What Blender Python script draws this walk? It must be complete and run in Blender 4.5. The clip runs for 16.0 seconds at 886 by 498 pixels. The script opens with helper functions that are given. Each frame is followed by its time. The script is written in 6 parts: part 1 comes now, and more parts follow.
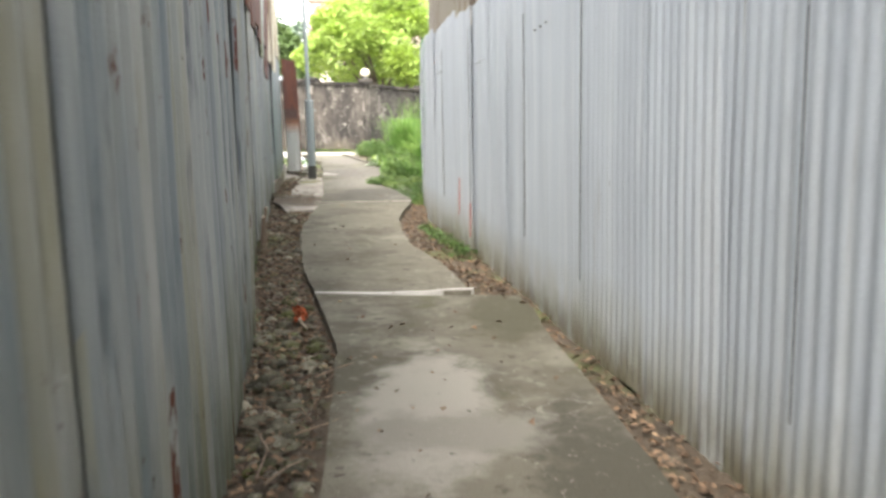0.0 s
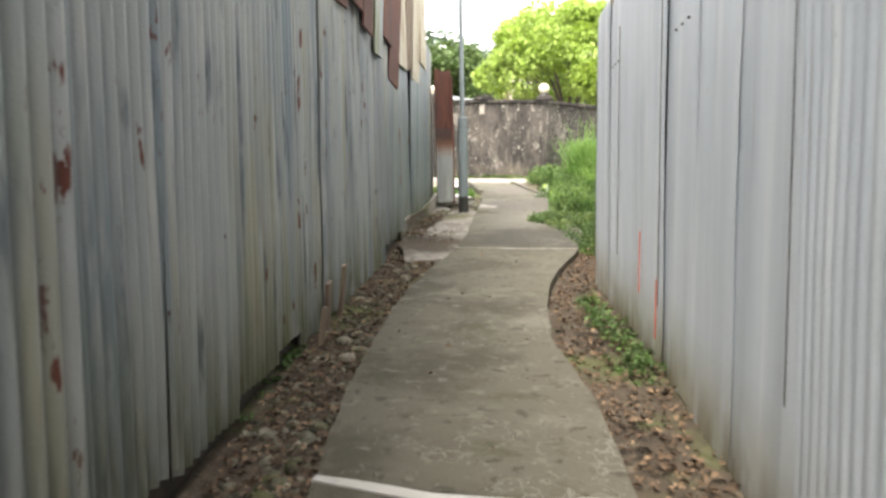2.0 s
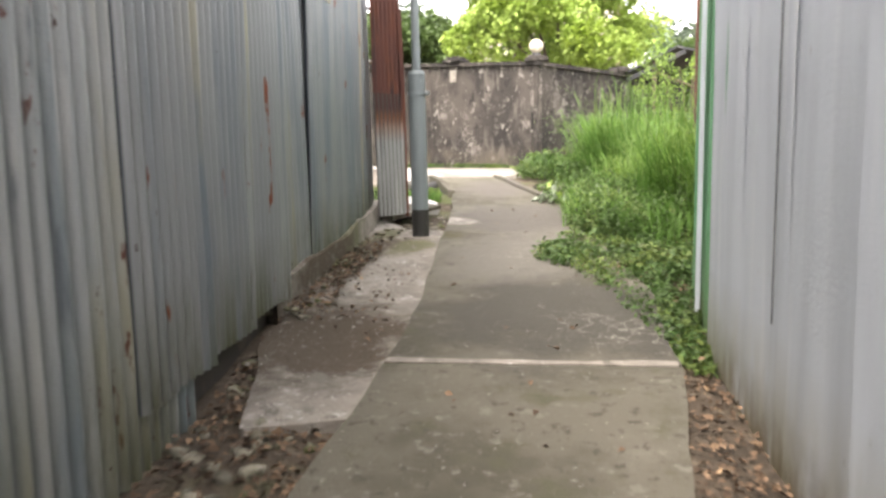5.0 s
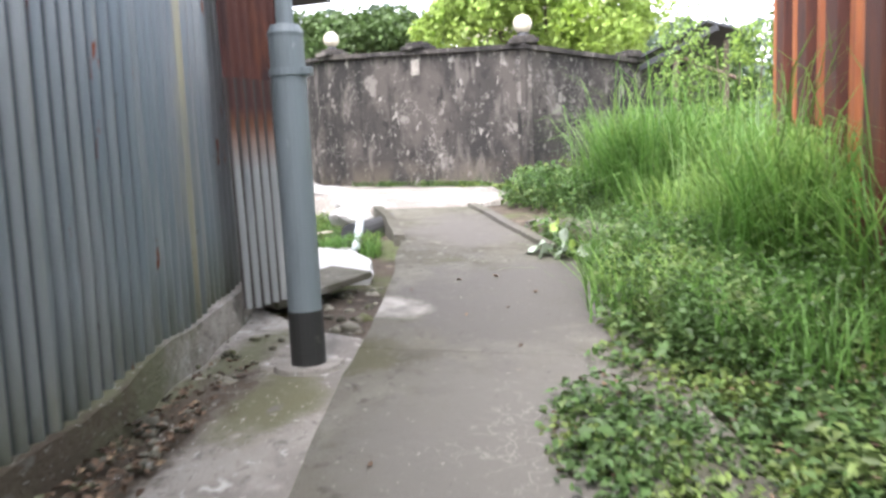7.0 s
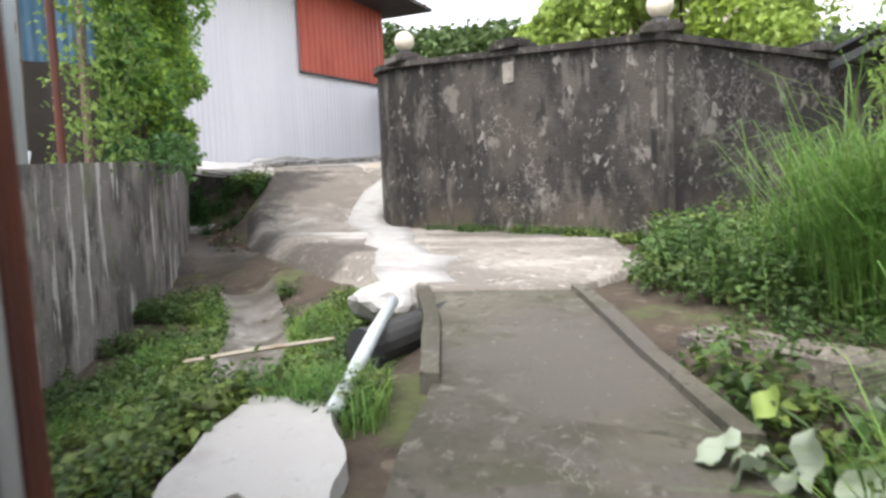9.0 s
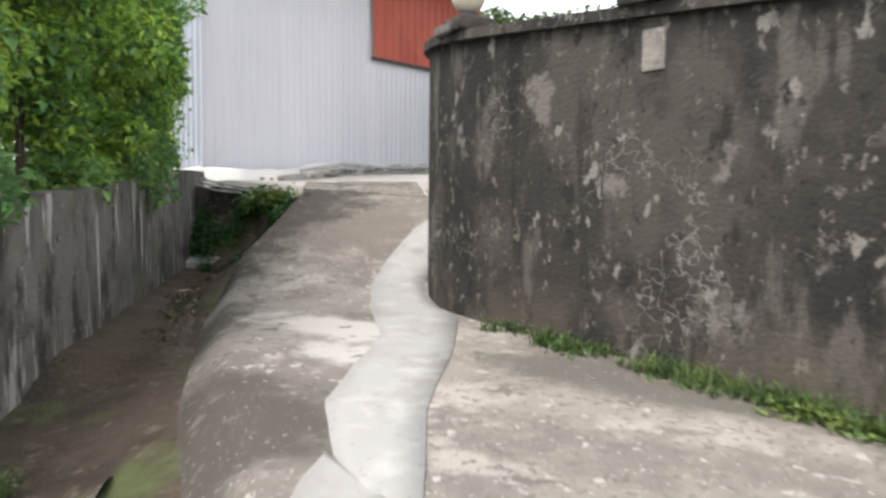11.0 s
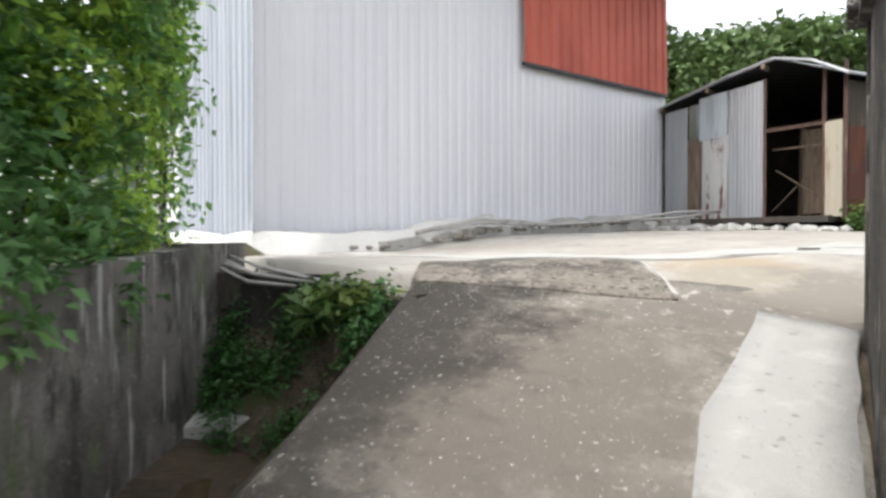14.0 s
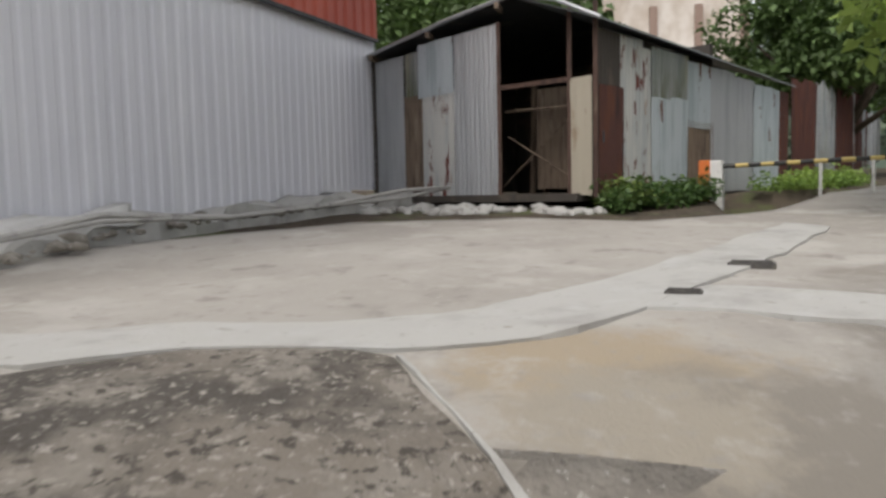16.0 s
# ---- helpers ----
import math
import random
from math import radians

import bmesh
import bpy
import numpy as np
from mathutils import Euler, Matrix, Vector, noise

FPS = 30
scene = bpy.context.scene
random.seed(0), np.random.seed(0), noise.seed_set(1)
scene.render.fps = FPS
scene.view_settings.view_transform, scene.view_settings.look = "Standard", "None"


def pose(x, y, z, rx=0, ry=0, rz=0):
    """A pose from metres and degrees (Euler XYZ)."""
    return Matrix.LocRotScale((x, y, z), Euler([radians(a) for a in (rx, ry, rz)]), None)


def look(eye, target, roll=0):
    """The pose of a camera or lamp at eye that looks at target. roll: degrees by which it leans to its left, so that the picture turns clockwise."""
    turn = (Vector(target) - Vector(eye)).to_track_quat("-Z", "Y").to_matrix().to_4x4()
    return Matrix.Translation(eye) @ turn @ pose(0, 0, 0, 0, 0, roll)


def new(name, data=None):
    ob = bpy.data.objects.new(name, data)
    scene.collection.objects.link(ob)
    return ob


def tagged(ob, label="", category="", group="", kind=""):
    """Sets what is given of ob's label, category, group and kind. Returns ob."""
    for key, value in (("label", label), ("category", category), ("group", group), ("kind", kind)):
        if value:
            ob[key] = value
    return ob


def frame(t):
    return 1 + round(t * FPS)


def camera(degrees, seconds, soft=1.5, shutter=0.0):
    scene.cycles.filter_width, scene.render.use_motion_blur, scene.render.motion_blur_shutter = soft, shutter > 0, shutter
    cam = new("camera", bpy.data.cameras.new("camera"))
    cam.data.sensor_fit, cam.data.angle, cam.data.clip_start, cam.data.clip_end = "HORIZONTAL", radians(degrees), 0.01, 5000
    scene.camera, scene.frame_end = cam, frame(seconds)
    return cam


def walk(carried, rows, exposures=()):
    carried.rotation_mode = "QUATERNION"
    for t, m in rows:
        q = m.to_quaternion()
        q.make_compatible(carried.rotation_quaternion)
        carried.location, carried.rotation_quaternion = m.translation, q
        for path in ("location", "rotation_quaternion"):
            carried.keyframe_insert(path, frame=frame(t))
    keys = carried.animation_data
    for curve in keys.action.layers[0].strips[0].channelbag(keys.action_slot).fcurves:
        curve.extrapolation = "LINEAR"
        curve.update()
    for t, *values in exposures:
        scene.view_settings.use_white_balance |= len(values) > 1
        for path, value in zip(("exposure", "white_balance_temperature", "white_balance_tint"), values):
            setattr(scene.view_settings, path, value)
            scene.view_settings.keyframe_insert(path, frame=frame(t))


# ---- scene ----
cam = camera(63.1, 16.0, soft=2.8, shutter=0.3)
METRES, EYE = 30.0, 1.05
ROWS = [
    (0.0, 0.0007, -0.0001, -0.0002, -0.29, -7.10, 1.13),
    (0.5, 0.0095, 0.0279, 0.0005, 7.76, -6.34, 0.80),
    (1.0, 0.0123, 0.0524, 0.0010, 10.93, -6.16, -0.48),
    (1.5, 0.0105, 0.0809, 0.0021, 12.33, -5.80, -0.27),
    (2.0, 0.0070, 0.1057, 0.0032, 14.90, -4.99, 0.43),
    (2.5, -0.0001, 0.1334, 0.0039, 15.44, -4.94, 0.19),
    (3.0, -0.0083, 0.1602, 0.0047, 14.35, -4.76, 0.78),
    (3.5, -0.0121, 0.1893, 0.0053, 13.76, -4.87, 1.07),
    (6.0, -0.0359, 0.3395, 0.0144, 11.79, -7.05, 1.37),
    (6.5, -0.0379, 0.3716, 0.0157, 11.48, -6.45, 2.13),
    (7.0, -0.0422, 0.4031, 0.0188, 11.68, -6.18, 2.33),
    (7.5, -0.0456, 0.4383, 0.0206, 13.52, -6.40, 3.04),
    (8.0, -0.0489, 0.4644, 0.0240, 15.34, -6.97, 2.63),
    (8.5, -0.0522, 0.4829, 0.0254, 18.47, -5.49, 2.73),
    (9.0, -0.0575, 0.5108, 0.0279, 20.84, -4.38, 2.16),
    (11.5, -0.1198, 0.6891, 0.0504, 34.10, -4.99, -1.08),
    (12.0, -0.1403, 0.7214, 0.0511, 40.21, -5.43, -1.19),
    (12.5, -0.1640, 0.7450, 0.0517, 44.29, -4.72, -0.71),
    (13.0, -0.1855, 0.7640, 0.0545, 44.86, -3.11, -0.28),
    (13.5, -0.2037, 0.7808, 0.0559, 42.23, -1.57, 0.10),
    (14.0, -0.2241, 0.8041, 0.0587, 39.39, -1.04, 0.07),
    (14.5, -0.2469, 0.8335, 0.0619, 33.63, -1.13, 0.46),
    (15.0, -0.2596, 0.8575, 0.0638, 27.06, -2.21, 1.28),
    (15.5, -0.2694, 0.8863, 0.0663, 21.60, -3.00, 1.36),
    (16.0, -0.2787, 0.9096, 0.0709, 15.82, -4.47, 1.19),
]
walk(cam, [(t, pose(METRES * x, METRES * y, EYE + METRES * z, 90 + pitch, roll, yaw)) for t, x, y, z, yaw, pitch, roll in ROWS],
     [(0.0, 3.1, 7000, 11), (2.5, 2.7, 7250, 11), (3.5, 2.6, 7300, 11), (6.0, 2.75, 6900, 19), (7.0, 2.65, 6250, 17), (8.0, 2.15, 6200, 17), (9.0, 1.85, 6500, 14), (11.5, 1.55, 6600, 12), (13.0, 1.95, 6500, 10), (14.5, 1.35, 6600, 11), (16.0, 0.72, 6700, 12)])

# ---- light: a bright overcast afternoon ----
world = bpy.data.worlds.new("overcast_sky")
scene.world = world
world.use_nodes = True
wn, wl = world.node_tree.nodes, world.node_tree.links
sky = wn.new("ShaderNodeTexSky")
sky.sky_type = "NISHITA"
sky.sun_disc = False
sky.sun_elevation = radians(60)
sky.sun_rotation = radians(191)
sky.dust_density = 1.5
hs = wn.new("ShaderNodeHueSaturation")
hs.inputs["Saturation"].default_value = 0.22
wl.new(sky.outputs["Color"], hs.inputs["Color"])
wl.new(hs.outputs["Color"], wn["Background"].inputs["Color"])
wn["Background"].inputs["Strength"].default_value = 0.15
sun = new("sun", bpy.data.lights.new("sun", "SUN"))
sun.data.energy, sun.data.angle, sun.data.color = 1.1, radians(25), (1.0, 0.97, 0.93)
sun.matrix_world = look((0, 0, 33), (4, 18, 0))


# ---- materials ----
random.seed(7)

def mat(name, base, rough=0.8, metal=0.0, layers=(), bump=0.0, bump_scale=40.0, spec=0.4, trans=0.0, vary=0.0, spots=(), cracks=None, groove_shade=None):
    """groove_shade: (colour, depth) shade painted, with some oxide, into the valleys of corrugated sheet; layers:
    (colour, scale xyz, low, high, detail) stains mixed in by noise; base: a colour or two mixed by a broad noise.
    """
    m = bpy.data.materials.new(name)
    m.use_nodes = True
    n, l = m.node_tree.nodes, m.node_tree.links
    b = n["Principled BSDF"]
    b.inputs["Roughness"].default_value, b.inputs["Metallic"].default_value = rough, metal
    b.inputs["Specular IOR Level"].default_value = spec
    tc = n.new("ShaderNodeTexCoord")

    def noise_fac(scale, low, high, detail=5.0):
        mp = n.new("ShaderNodeMapping")
        mp.inputs["Scale"].default_value = scale
        mp.inputs["Location"].default_value = (random.uniform(0, 40), random.uniform(0, 40), random.uniform(0, 40))
        l.new(tc.outputs["Object"], mp.inputs["Vector"])
        oi = n.new("ShaderNodeObjectInfo")
        ad = n.new("ShaderNodeVectorMath")
        ad.operation = "MULTIPLY_ADD"
        l.new(oi.outputs["Random"], ad.inputs[0])
        ad.inputs[1].default_value = (37.0, 53.0, 29.0)
        l.new(mp.outputs["Vector"], ad.inputs[2])
        t = n.new("ShaderNodeTexNoise")
        t.inputs["Detail"].default_value, t.inputs["Roughness"].default_value = detail, 0.62
        t.inputs["Scale"].default_value = 1.0
        l.new(ad.outputs["Vector"], t.inputs["Vector"])
        r = n.new("ShaderNodeMapRange")
        r.inputs["From Min"].default_value, r.inputs["From Max"].default_value = low, high
        r.interpolation_type = "SMOOTHSTEP"
        l.new(t.outputs["Fac"], r.inputs["Value"])
        return r.outputs["Result"]

    def mix(fac, a, c):
        x = n.new("ShaderNodeMix")
        x.data_type = "RGBA"
        l.new(fac, x.inputs["Factor"])
        for sock, val in ((x.inputs["A"], a), (x.inputs["B"], c)):
            if isinstance(val, tuple):
                sock.default_value = (*val, 1.0)
            else:
                l.new(val, sock)
        return x.outputs["Result"]

    col = base

    def stain(col, layer):
        colour, scale, low, high = layer[:4]
        fac = noise_fac(scale, low, high, layer[4] if len(layer) > 4 else 5.0)
        if len(layer) > 5:  # stain held to a band of the thing's own height, with a ragged edge
            sp = n.new("ShaderNodeSeparateXYZ")
            l.new(tc.outputs["Object"], sp.inputs["Vector"])
            r = n.new("ShaderNodeMapRange")
            r.inputs["From Min"].default_value, r.inputs["From Max"].default_value = layer[5], layer[6]
            r.inputs["To Min"].default_value, r.inputs["To Max"].default_value = 0.0, 1.0
            l.new(sp.outputs["Z"], r.inputs["Value"])
            mu = n.new("ShaderNodeMath")
            mu.operation = "MULTIPLY"
            l.new(fac, mu.inputs[0])
            l.new(r.outputs["Result"], mu.inputs[1])
            fac = mu.outputs["Value"]
        return mix(fac, col, colour)

    coarse = layers[:-2] if spots else layers
    for layer in coarse:
        col = stain(col, layer)
    for colour, centre, radii, rag in spots:  # a stain of its own ragged shape
        mp = n.new("ShaderNodeMapping")
        mp.vector_type = "TEXTURE"
        mp.inputs["Location"].default_value, mp.inputs["Scale"].default_value = centre, radii
        l.new(tc.outputs["Object"], mp.inputs["Vector"])
        ln = n.new("ShaderNodeVectorMath")
        ln.operation = "LENGTH"
        l.new(mp.outputs["Vector"], ln.inputs[0])
        nz = n.new("ShaderNodeTexNoise")
        nz.inputs["Scale"].default_value, nz.inputs["Detail"].default_value = rag, 7.0
        nz.inputs["Roughness"].default_value = 0.68
        l.new(tc.outputs["Object"], nz.inputs["Vector"])
        ma = n.new("ShaderNodeMath")
        ma.operation = "MULTIPLY_ADD"
        l.new(nz.outputs["Fac"], ma.inputs[0])
        ma.inputs[1].default_value = 1.7
        l.new(ln.outputs["Value"], ma.inputs[2])
        r = n.new("ShaderNodeMapRange")
        r.interpolation_type = "SMOOTHSTEP"
        r.inputs["From Min"].default_value, r.inputs["From Max"].default_value = 1.85, 1.3
        l.new(ma.outputs["Value"], r.inputs["Value"])
        col = mix(r.outputs["Result"], col, colour)
    if spots:
        for layer in layers[-2:]:
            col = stain(col, layer)
    if cracks:
        colour, scale, width, low, high = cracks
        vo = n.new("ShaderNodeTexVoronoi")
        vo.feature = "DISTANCE_TO_EDGE"
        vo.inputs["Scale"].default_value = scale
        wz = n.new("ShaderNodeTexNoise")
        wz.inputs["Scale"].default_value = scale * 1.2
        l.new(tc.outputs["Object"], wz.inputs["Vector"])
        wa = n.new("ShaderNodeVectorMath")
        wa.operation = "MULTIPLY_ADD"
        l.new(wz.outputs["Color"], wa.inputs[0])
        wa.inputs[1].default_value = (0.25, 0.25, 0.25)
        l.new(tc.outputs["Object"], wa.inputs[2])
        l.new(wa.outputs["Vector"], vo.inputs["Vector"])
        r = n.new("ShaderNodeMapRange")
        r.inputs["From Min"].default_value, r.inputs["From Max"].default_value = width, width * 0.35
        l.new(vo.outputs["Distance"], r.inputs["Value"])
        mu = n.new("ShaderNodeMath")
        mu.operation = "MULTIPLY"
        l.new(r.outputs["Result"], mu.inputs[0])
        l.new(noise_fac((0.9, 0.9, 0.9), low, high), mu.inputs[1])
        col = mix(mu.outputs["Value"], col, colour)
    # valley shade put into the colour: darkens with depth, broken up by noise
    if groove_shade:
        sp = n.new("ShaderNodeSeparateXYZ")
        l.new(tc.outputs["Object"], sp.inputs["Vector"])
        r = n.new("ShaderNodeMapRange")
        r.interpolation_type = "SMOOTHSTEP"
        r.inputs["From Min"].default_value, r.inputs["From Max"].default_value = -0.25 * groove_shade[1], 0.9 * groove_shade[1]
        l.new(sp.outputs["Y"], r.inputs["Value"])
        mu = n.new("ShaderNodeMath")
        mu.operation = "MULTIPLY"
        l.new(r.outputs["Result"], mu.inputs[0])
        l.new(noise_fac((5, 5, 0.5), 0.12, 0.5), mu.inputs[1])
        col = mix(mu.outputs["Value"], col, groove_shade[0])
    if vary:
        oi = n.new("ShaderNodeObjectInfo")
        ge = n.new("ShaderNodeNewGeometry")
        ad = n.new("ShaderNodeMath")
        ad.operation = "ADD"
        l.new(oi.outputs["Random"], ad.inputs[0])
        l.new(ge.outputs["Random Per Island"], ad.inputs[1])
        fr = n.new("ShaderNodeMath")
        fr.operation = "FRACT"
        l.new(ad.outputs["Value"], fr.inputs[0])
        r = n.new("ShaderNodeMapRange")
        r.inputs["To Min"].default_value, r.inputs["To Max"].default_value = 1 - vary, 1 + vary
        l.new(fr.outputs["Value"], r.inputs["Value"])
        h = n.new("ShaderNodeHueSaturation")
        l.new(r.outputs["Result"], h.inputs["Value"])
        if isinstance(col, tuple):
            h.inputs["Color"].default_value = (*col, 1.0)
        else:
            l.new(col, h.inputs["Color"])
        col = h.outputs["Color"]
    if isinstance(col, tuple):
        b.inputs["Base Color"].default_value = (*col, 1.0)
    else:
        l.new(col, b.inputs["Base Color"])
    if bump:
        fac = noise_fac((bump_scale,) * 3, 0.2, 0.8, 6.0)
        bp = n.new("ShaderNodeBump")
        bp.inputs["Strength"].default_value, bp.inputs["Distance"].default_value = 1.0, bump
        l.new(fac, bp.inputs["Height"])
        l.new(bp.outputs["Normal"], b.inputs["Normal"])
    if trans:
        b.inputs["Subsurface Weight"].default_value = 0.0
        tr = n.new("ShaderNodeBsdfTranslucent")
        if isinstance(col, tuple):
            tr.inputs["Color"].default_value = (*col, 1.0)
        else:
            l.new(col, tr.inputs["Color"])
        ms = n.new("ShaderNodeMixShader")
        ms.inputs["Fac"].default_value = trans
        l.new(b.outputs["BSDF"], ms.inputs[1])
        l.new(tr.outputs["BSDF"], ms.inputs[2])
        l.new(ms.outputs["Shader"], n["Material Output"].inputs["Surface"])
    return m


RUST, DARKRUST = (0.13, 0.042, 0.02), (0.055, 0.02, 0.013)
ALGAE, GRIME = (0.10, 0.105, 0.045), (0.10, 0.10, 0.095)
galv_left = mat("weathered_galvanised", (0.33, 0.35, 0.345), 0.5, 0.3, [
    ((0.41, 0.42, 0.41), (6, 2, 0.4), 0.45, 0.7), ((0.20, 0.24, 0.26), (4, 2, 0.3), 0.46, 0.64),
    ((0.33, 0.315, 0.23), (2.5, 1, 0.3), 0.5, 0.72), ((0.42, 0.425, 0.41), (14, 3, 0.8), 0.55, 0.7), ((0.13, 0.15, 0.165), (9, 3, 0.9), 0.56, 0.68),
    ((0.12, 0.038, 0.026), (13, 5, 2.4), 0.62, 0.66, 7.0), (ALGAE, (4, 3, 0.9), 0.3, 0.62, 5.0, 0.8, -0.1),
    ((0.07, 0.035, 0.025), (26, 10, 9), 0.69, 0.74)], 0.0015, 60, groove_shade=((0.17, 0.185, 0.19), 0.024))
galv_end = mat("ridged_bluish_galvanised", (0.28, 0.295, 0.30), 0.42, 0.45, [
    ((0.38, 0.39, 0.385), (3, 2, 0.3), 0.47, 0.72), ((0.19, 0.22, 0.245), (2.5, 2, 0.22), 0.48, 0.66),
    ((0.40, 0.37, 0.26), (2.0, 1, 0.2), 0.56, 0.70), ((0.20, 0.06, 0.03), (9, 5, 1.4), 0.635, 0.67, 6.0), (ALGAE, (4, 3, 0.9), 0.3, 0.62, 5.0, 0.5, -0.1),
    ((0.07, 0.035, 0.025), (26, 10, 9), 0.70, 0.74)], 0.0015, 60, groove_shade=((0.045, 0.056, 0.068), 0.013))
galv_right = mat("painted_galvanised", (0.50, 0.555, 0.61), 0.5, 0.1, [
    ((0.43, 0.48, 0.535), (4, 2, 0.3), 0.42, 0.68), ((0.58, 0.625, 0.66), (8, 2, 0.25), 0.5, 0.72),
    ((0.26, 0.27, 0.28), (20, 5, 5), 0.69, 0.73, 6.0), ((0.34, 0.35, 0.35), (14, 4, 0.5), 0.66, 0.74),
    ((0.30, 0.29, 0.20), (5, 3, 1.6), 0.2, 0.6, 5.0, 0.55, 0.0), ((0.15, 0.13, 0.085), (6, 4, 3), 0.35, 0.62, 6.0, 0.32, 0.02)], 0.0012, 60)
green_sheet = mat("green_painted_sheet", (0.10, 0.27, 0.14), 0.55, 0.0, [
    ((0.16, 0.34, 0.22), (6, 3, 0.5), 0.45, 0.7), ((0.06, 0.10, 0.05), (8, 4, 1.5), 0.55, 0.75), (ALGAE, (4, 4, 2), 0.3, 0.7, 5.0, 0.6, 0)], 0.0015, 50)
orange_sheet = mat("orange_rusted_sheet", (0.42, 0.14, 0.05), 0.75, 0.0, [
    ((0.30, 0.09, 0.035), (6, 3, 0.6), 0.4, 0.65), ((0.48, 0.22, 0.10), (9, 3, 1), 0.55, 0.75), (DARKRUST, (10, 4, 2), 0.6, 0.75)], 0.002, 60)
rust_sheet = mat("dark_rusted_sheet", (0.085, 0.032, 0.024), 0.8, 0.0, [
    (RUST, (6, 3, 1), 0.45, 0.7), ((0.04, 0.02, 0.018), (9, 3, 1), 0.5, 0.7)], 0.002, 60)
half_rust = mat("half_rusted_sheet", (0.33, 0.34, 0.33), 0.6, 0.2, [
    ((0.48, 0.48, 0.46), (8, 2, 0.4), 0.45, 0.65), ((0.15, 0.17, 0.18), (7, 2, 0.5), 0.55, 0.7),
    ((0.24, 0.10, 0.045), (7, 3, 2), -0.2, 0.3, 5.0, 0.82, 1.1), ((0.06, 0.025, 0.02), (5, 3, 2), -0.3, 0.2, 5.0, 1.0, 1.2)], 0.002, 60, groove_shade=((0.06, 0.05, 0.045), 0.014))
red_sheet = mat("red_painted_steel", (0.48, 0.10, 0.06), 0.55, 0.0, [
    ((0.40, 0.075, 0.045), (0.8, 0.8, 0.5), 0.45, 0.65), ((0.55, 0.20, 0.13), (2, 2, 0.6), 0.6, 0.75), (DARKRUST, (3, 3, 2), 0.70, 0.76)], 0.001, 30)
white_clad = mat("pale_grey_cladding", (0.66, 0.66, 0.70), 0.5, 0.0, [
    ((0.71, 0.71, 0.74), (0.6, 0.6, 0.1), 0.4, 0.65), ((0.61, 0.61, 0.65), (2.5, 2.5, 0.12), 0.55, 0.8)], 0.0008, 20)
concrete_path = mat("path_concrete", (0.11, 0.102, 0.078), 0.9, 0.0, [
    ((0.065, 0.061, 0.043), (0.9, 0.9, 0.9), 0.44, 0.6), ((0.16, 0.15, 0.122), (1.3, 1.3, 1.3), 0.54, 0.7),
    ((0.07, 0.07, 0.042), (3, 3, 3), 0.54, 0.7), ((0.15, 0.14, 0.115), (8, 8, 8), 0.58, 0.66, 7.0), ((0.06, 0.056, 0.042), (11, 11, 11), 0.58, 0.65, 7.0), ((0.24, 0.225, 0.195), (34, 34, 34), 0.64, 0.7), ((0.05, 0.045, 0.036), (16, 16, 16), 0.66, 0.72)], 0.005, 55,
    spots=[((0.225, 0.215, 0.188), (-0.05, 3.2, 0), (0.42, 1.1, 3), 3.4), ((0.16, 0.152, 0.13), (0.22, 2.85, 0), (0.75, 0.3, 3), 3.5), ((0.05, 0.047, 0.034), (0.65, 2.3, 0), (0.4, 1.2, 3), 4.0), ((0.36, 0.34, 0.30), (-2.65, 16.5, 0), (0.65, 0.25, 3), 3.0),
           ((0.06, 0.057, 0.036), (0.45, 4.9, 0), (0.4, 0.9, 3), 3.0), ((0.07, 0.067, 0.035), (-2.5, 15.6, 0), (0.3, 0.5, 3), 3.0), ((0.125, 0.117, 0.10), (-1.6, 14.6, 0), (0.8, 1.6, 3), 1.8), ((0.055, 0.052, 0.042), (-1.1, 12.9, 0), (1.3, 1.3, 3), 1.8), ((0.095, 0.088, 0.076), (-1.8, 16.7, 0), (1.2, 1.5, 3), 2.0), ((0.105, 0.096, 0.083), (-2.4, 18.9, 0), (0.8, 1.2, 3), 2.0)],
    cracks=((0.19, 0.18, 0.155), 7.0, 0.03, 0.57, 0.64))
concrete_pale = mat("fresh_pale_concrete", (0.42, 0.415, 0.39), 0.85, 0.0, [
    ((0.31, 0.30, 0.28), (1.6, 1.6, 1.6), 0.48, 0.7), ((0.44, 0.44, 0.42), (5, 5, 5), 0.5, 0.7), ((0.30, 0.285, 0.25), (9, 9, 9), 0.62, 0.72), ((0.33, 0.32, 0.29), (26, 26, 26), 0.62, 0.7)], 0.003, 60)
white_plaster = mat("white_lime_mortar", (0.66, 0.65, 0.62), 0.9, 0.0, [((0.52, 0.51, 0.48), (2, 2, 2), 0.5, 0.68), ((0.36, 0.35, 0.32), (7, 7, 4), 0.62, 0.72), ((0.72, 0.71, 0.69), (12, 12, 12), 0.55, 0.68)], 0.006, 35)
concrete_strip = mat("smooth_strip_concrete", (0.37, 0.365, 0.345), 0.85, 0.0, [
    ((0.29, 0.283, 0.262), (1.3, 1.3, 1.3), 0.46, 0.66), ((0.43, 0.425, 0.405), (4, 4, 4), 0.5, 0.7), ((0.24, 0.23, 0.205), (9, 9, 9), 0.62, 0.72), ((0.27, 0.262, 0.24), (26, 26, 26), 0.62, 0.7)], 0.003, 60)
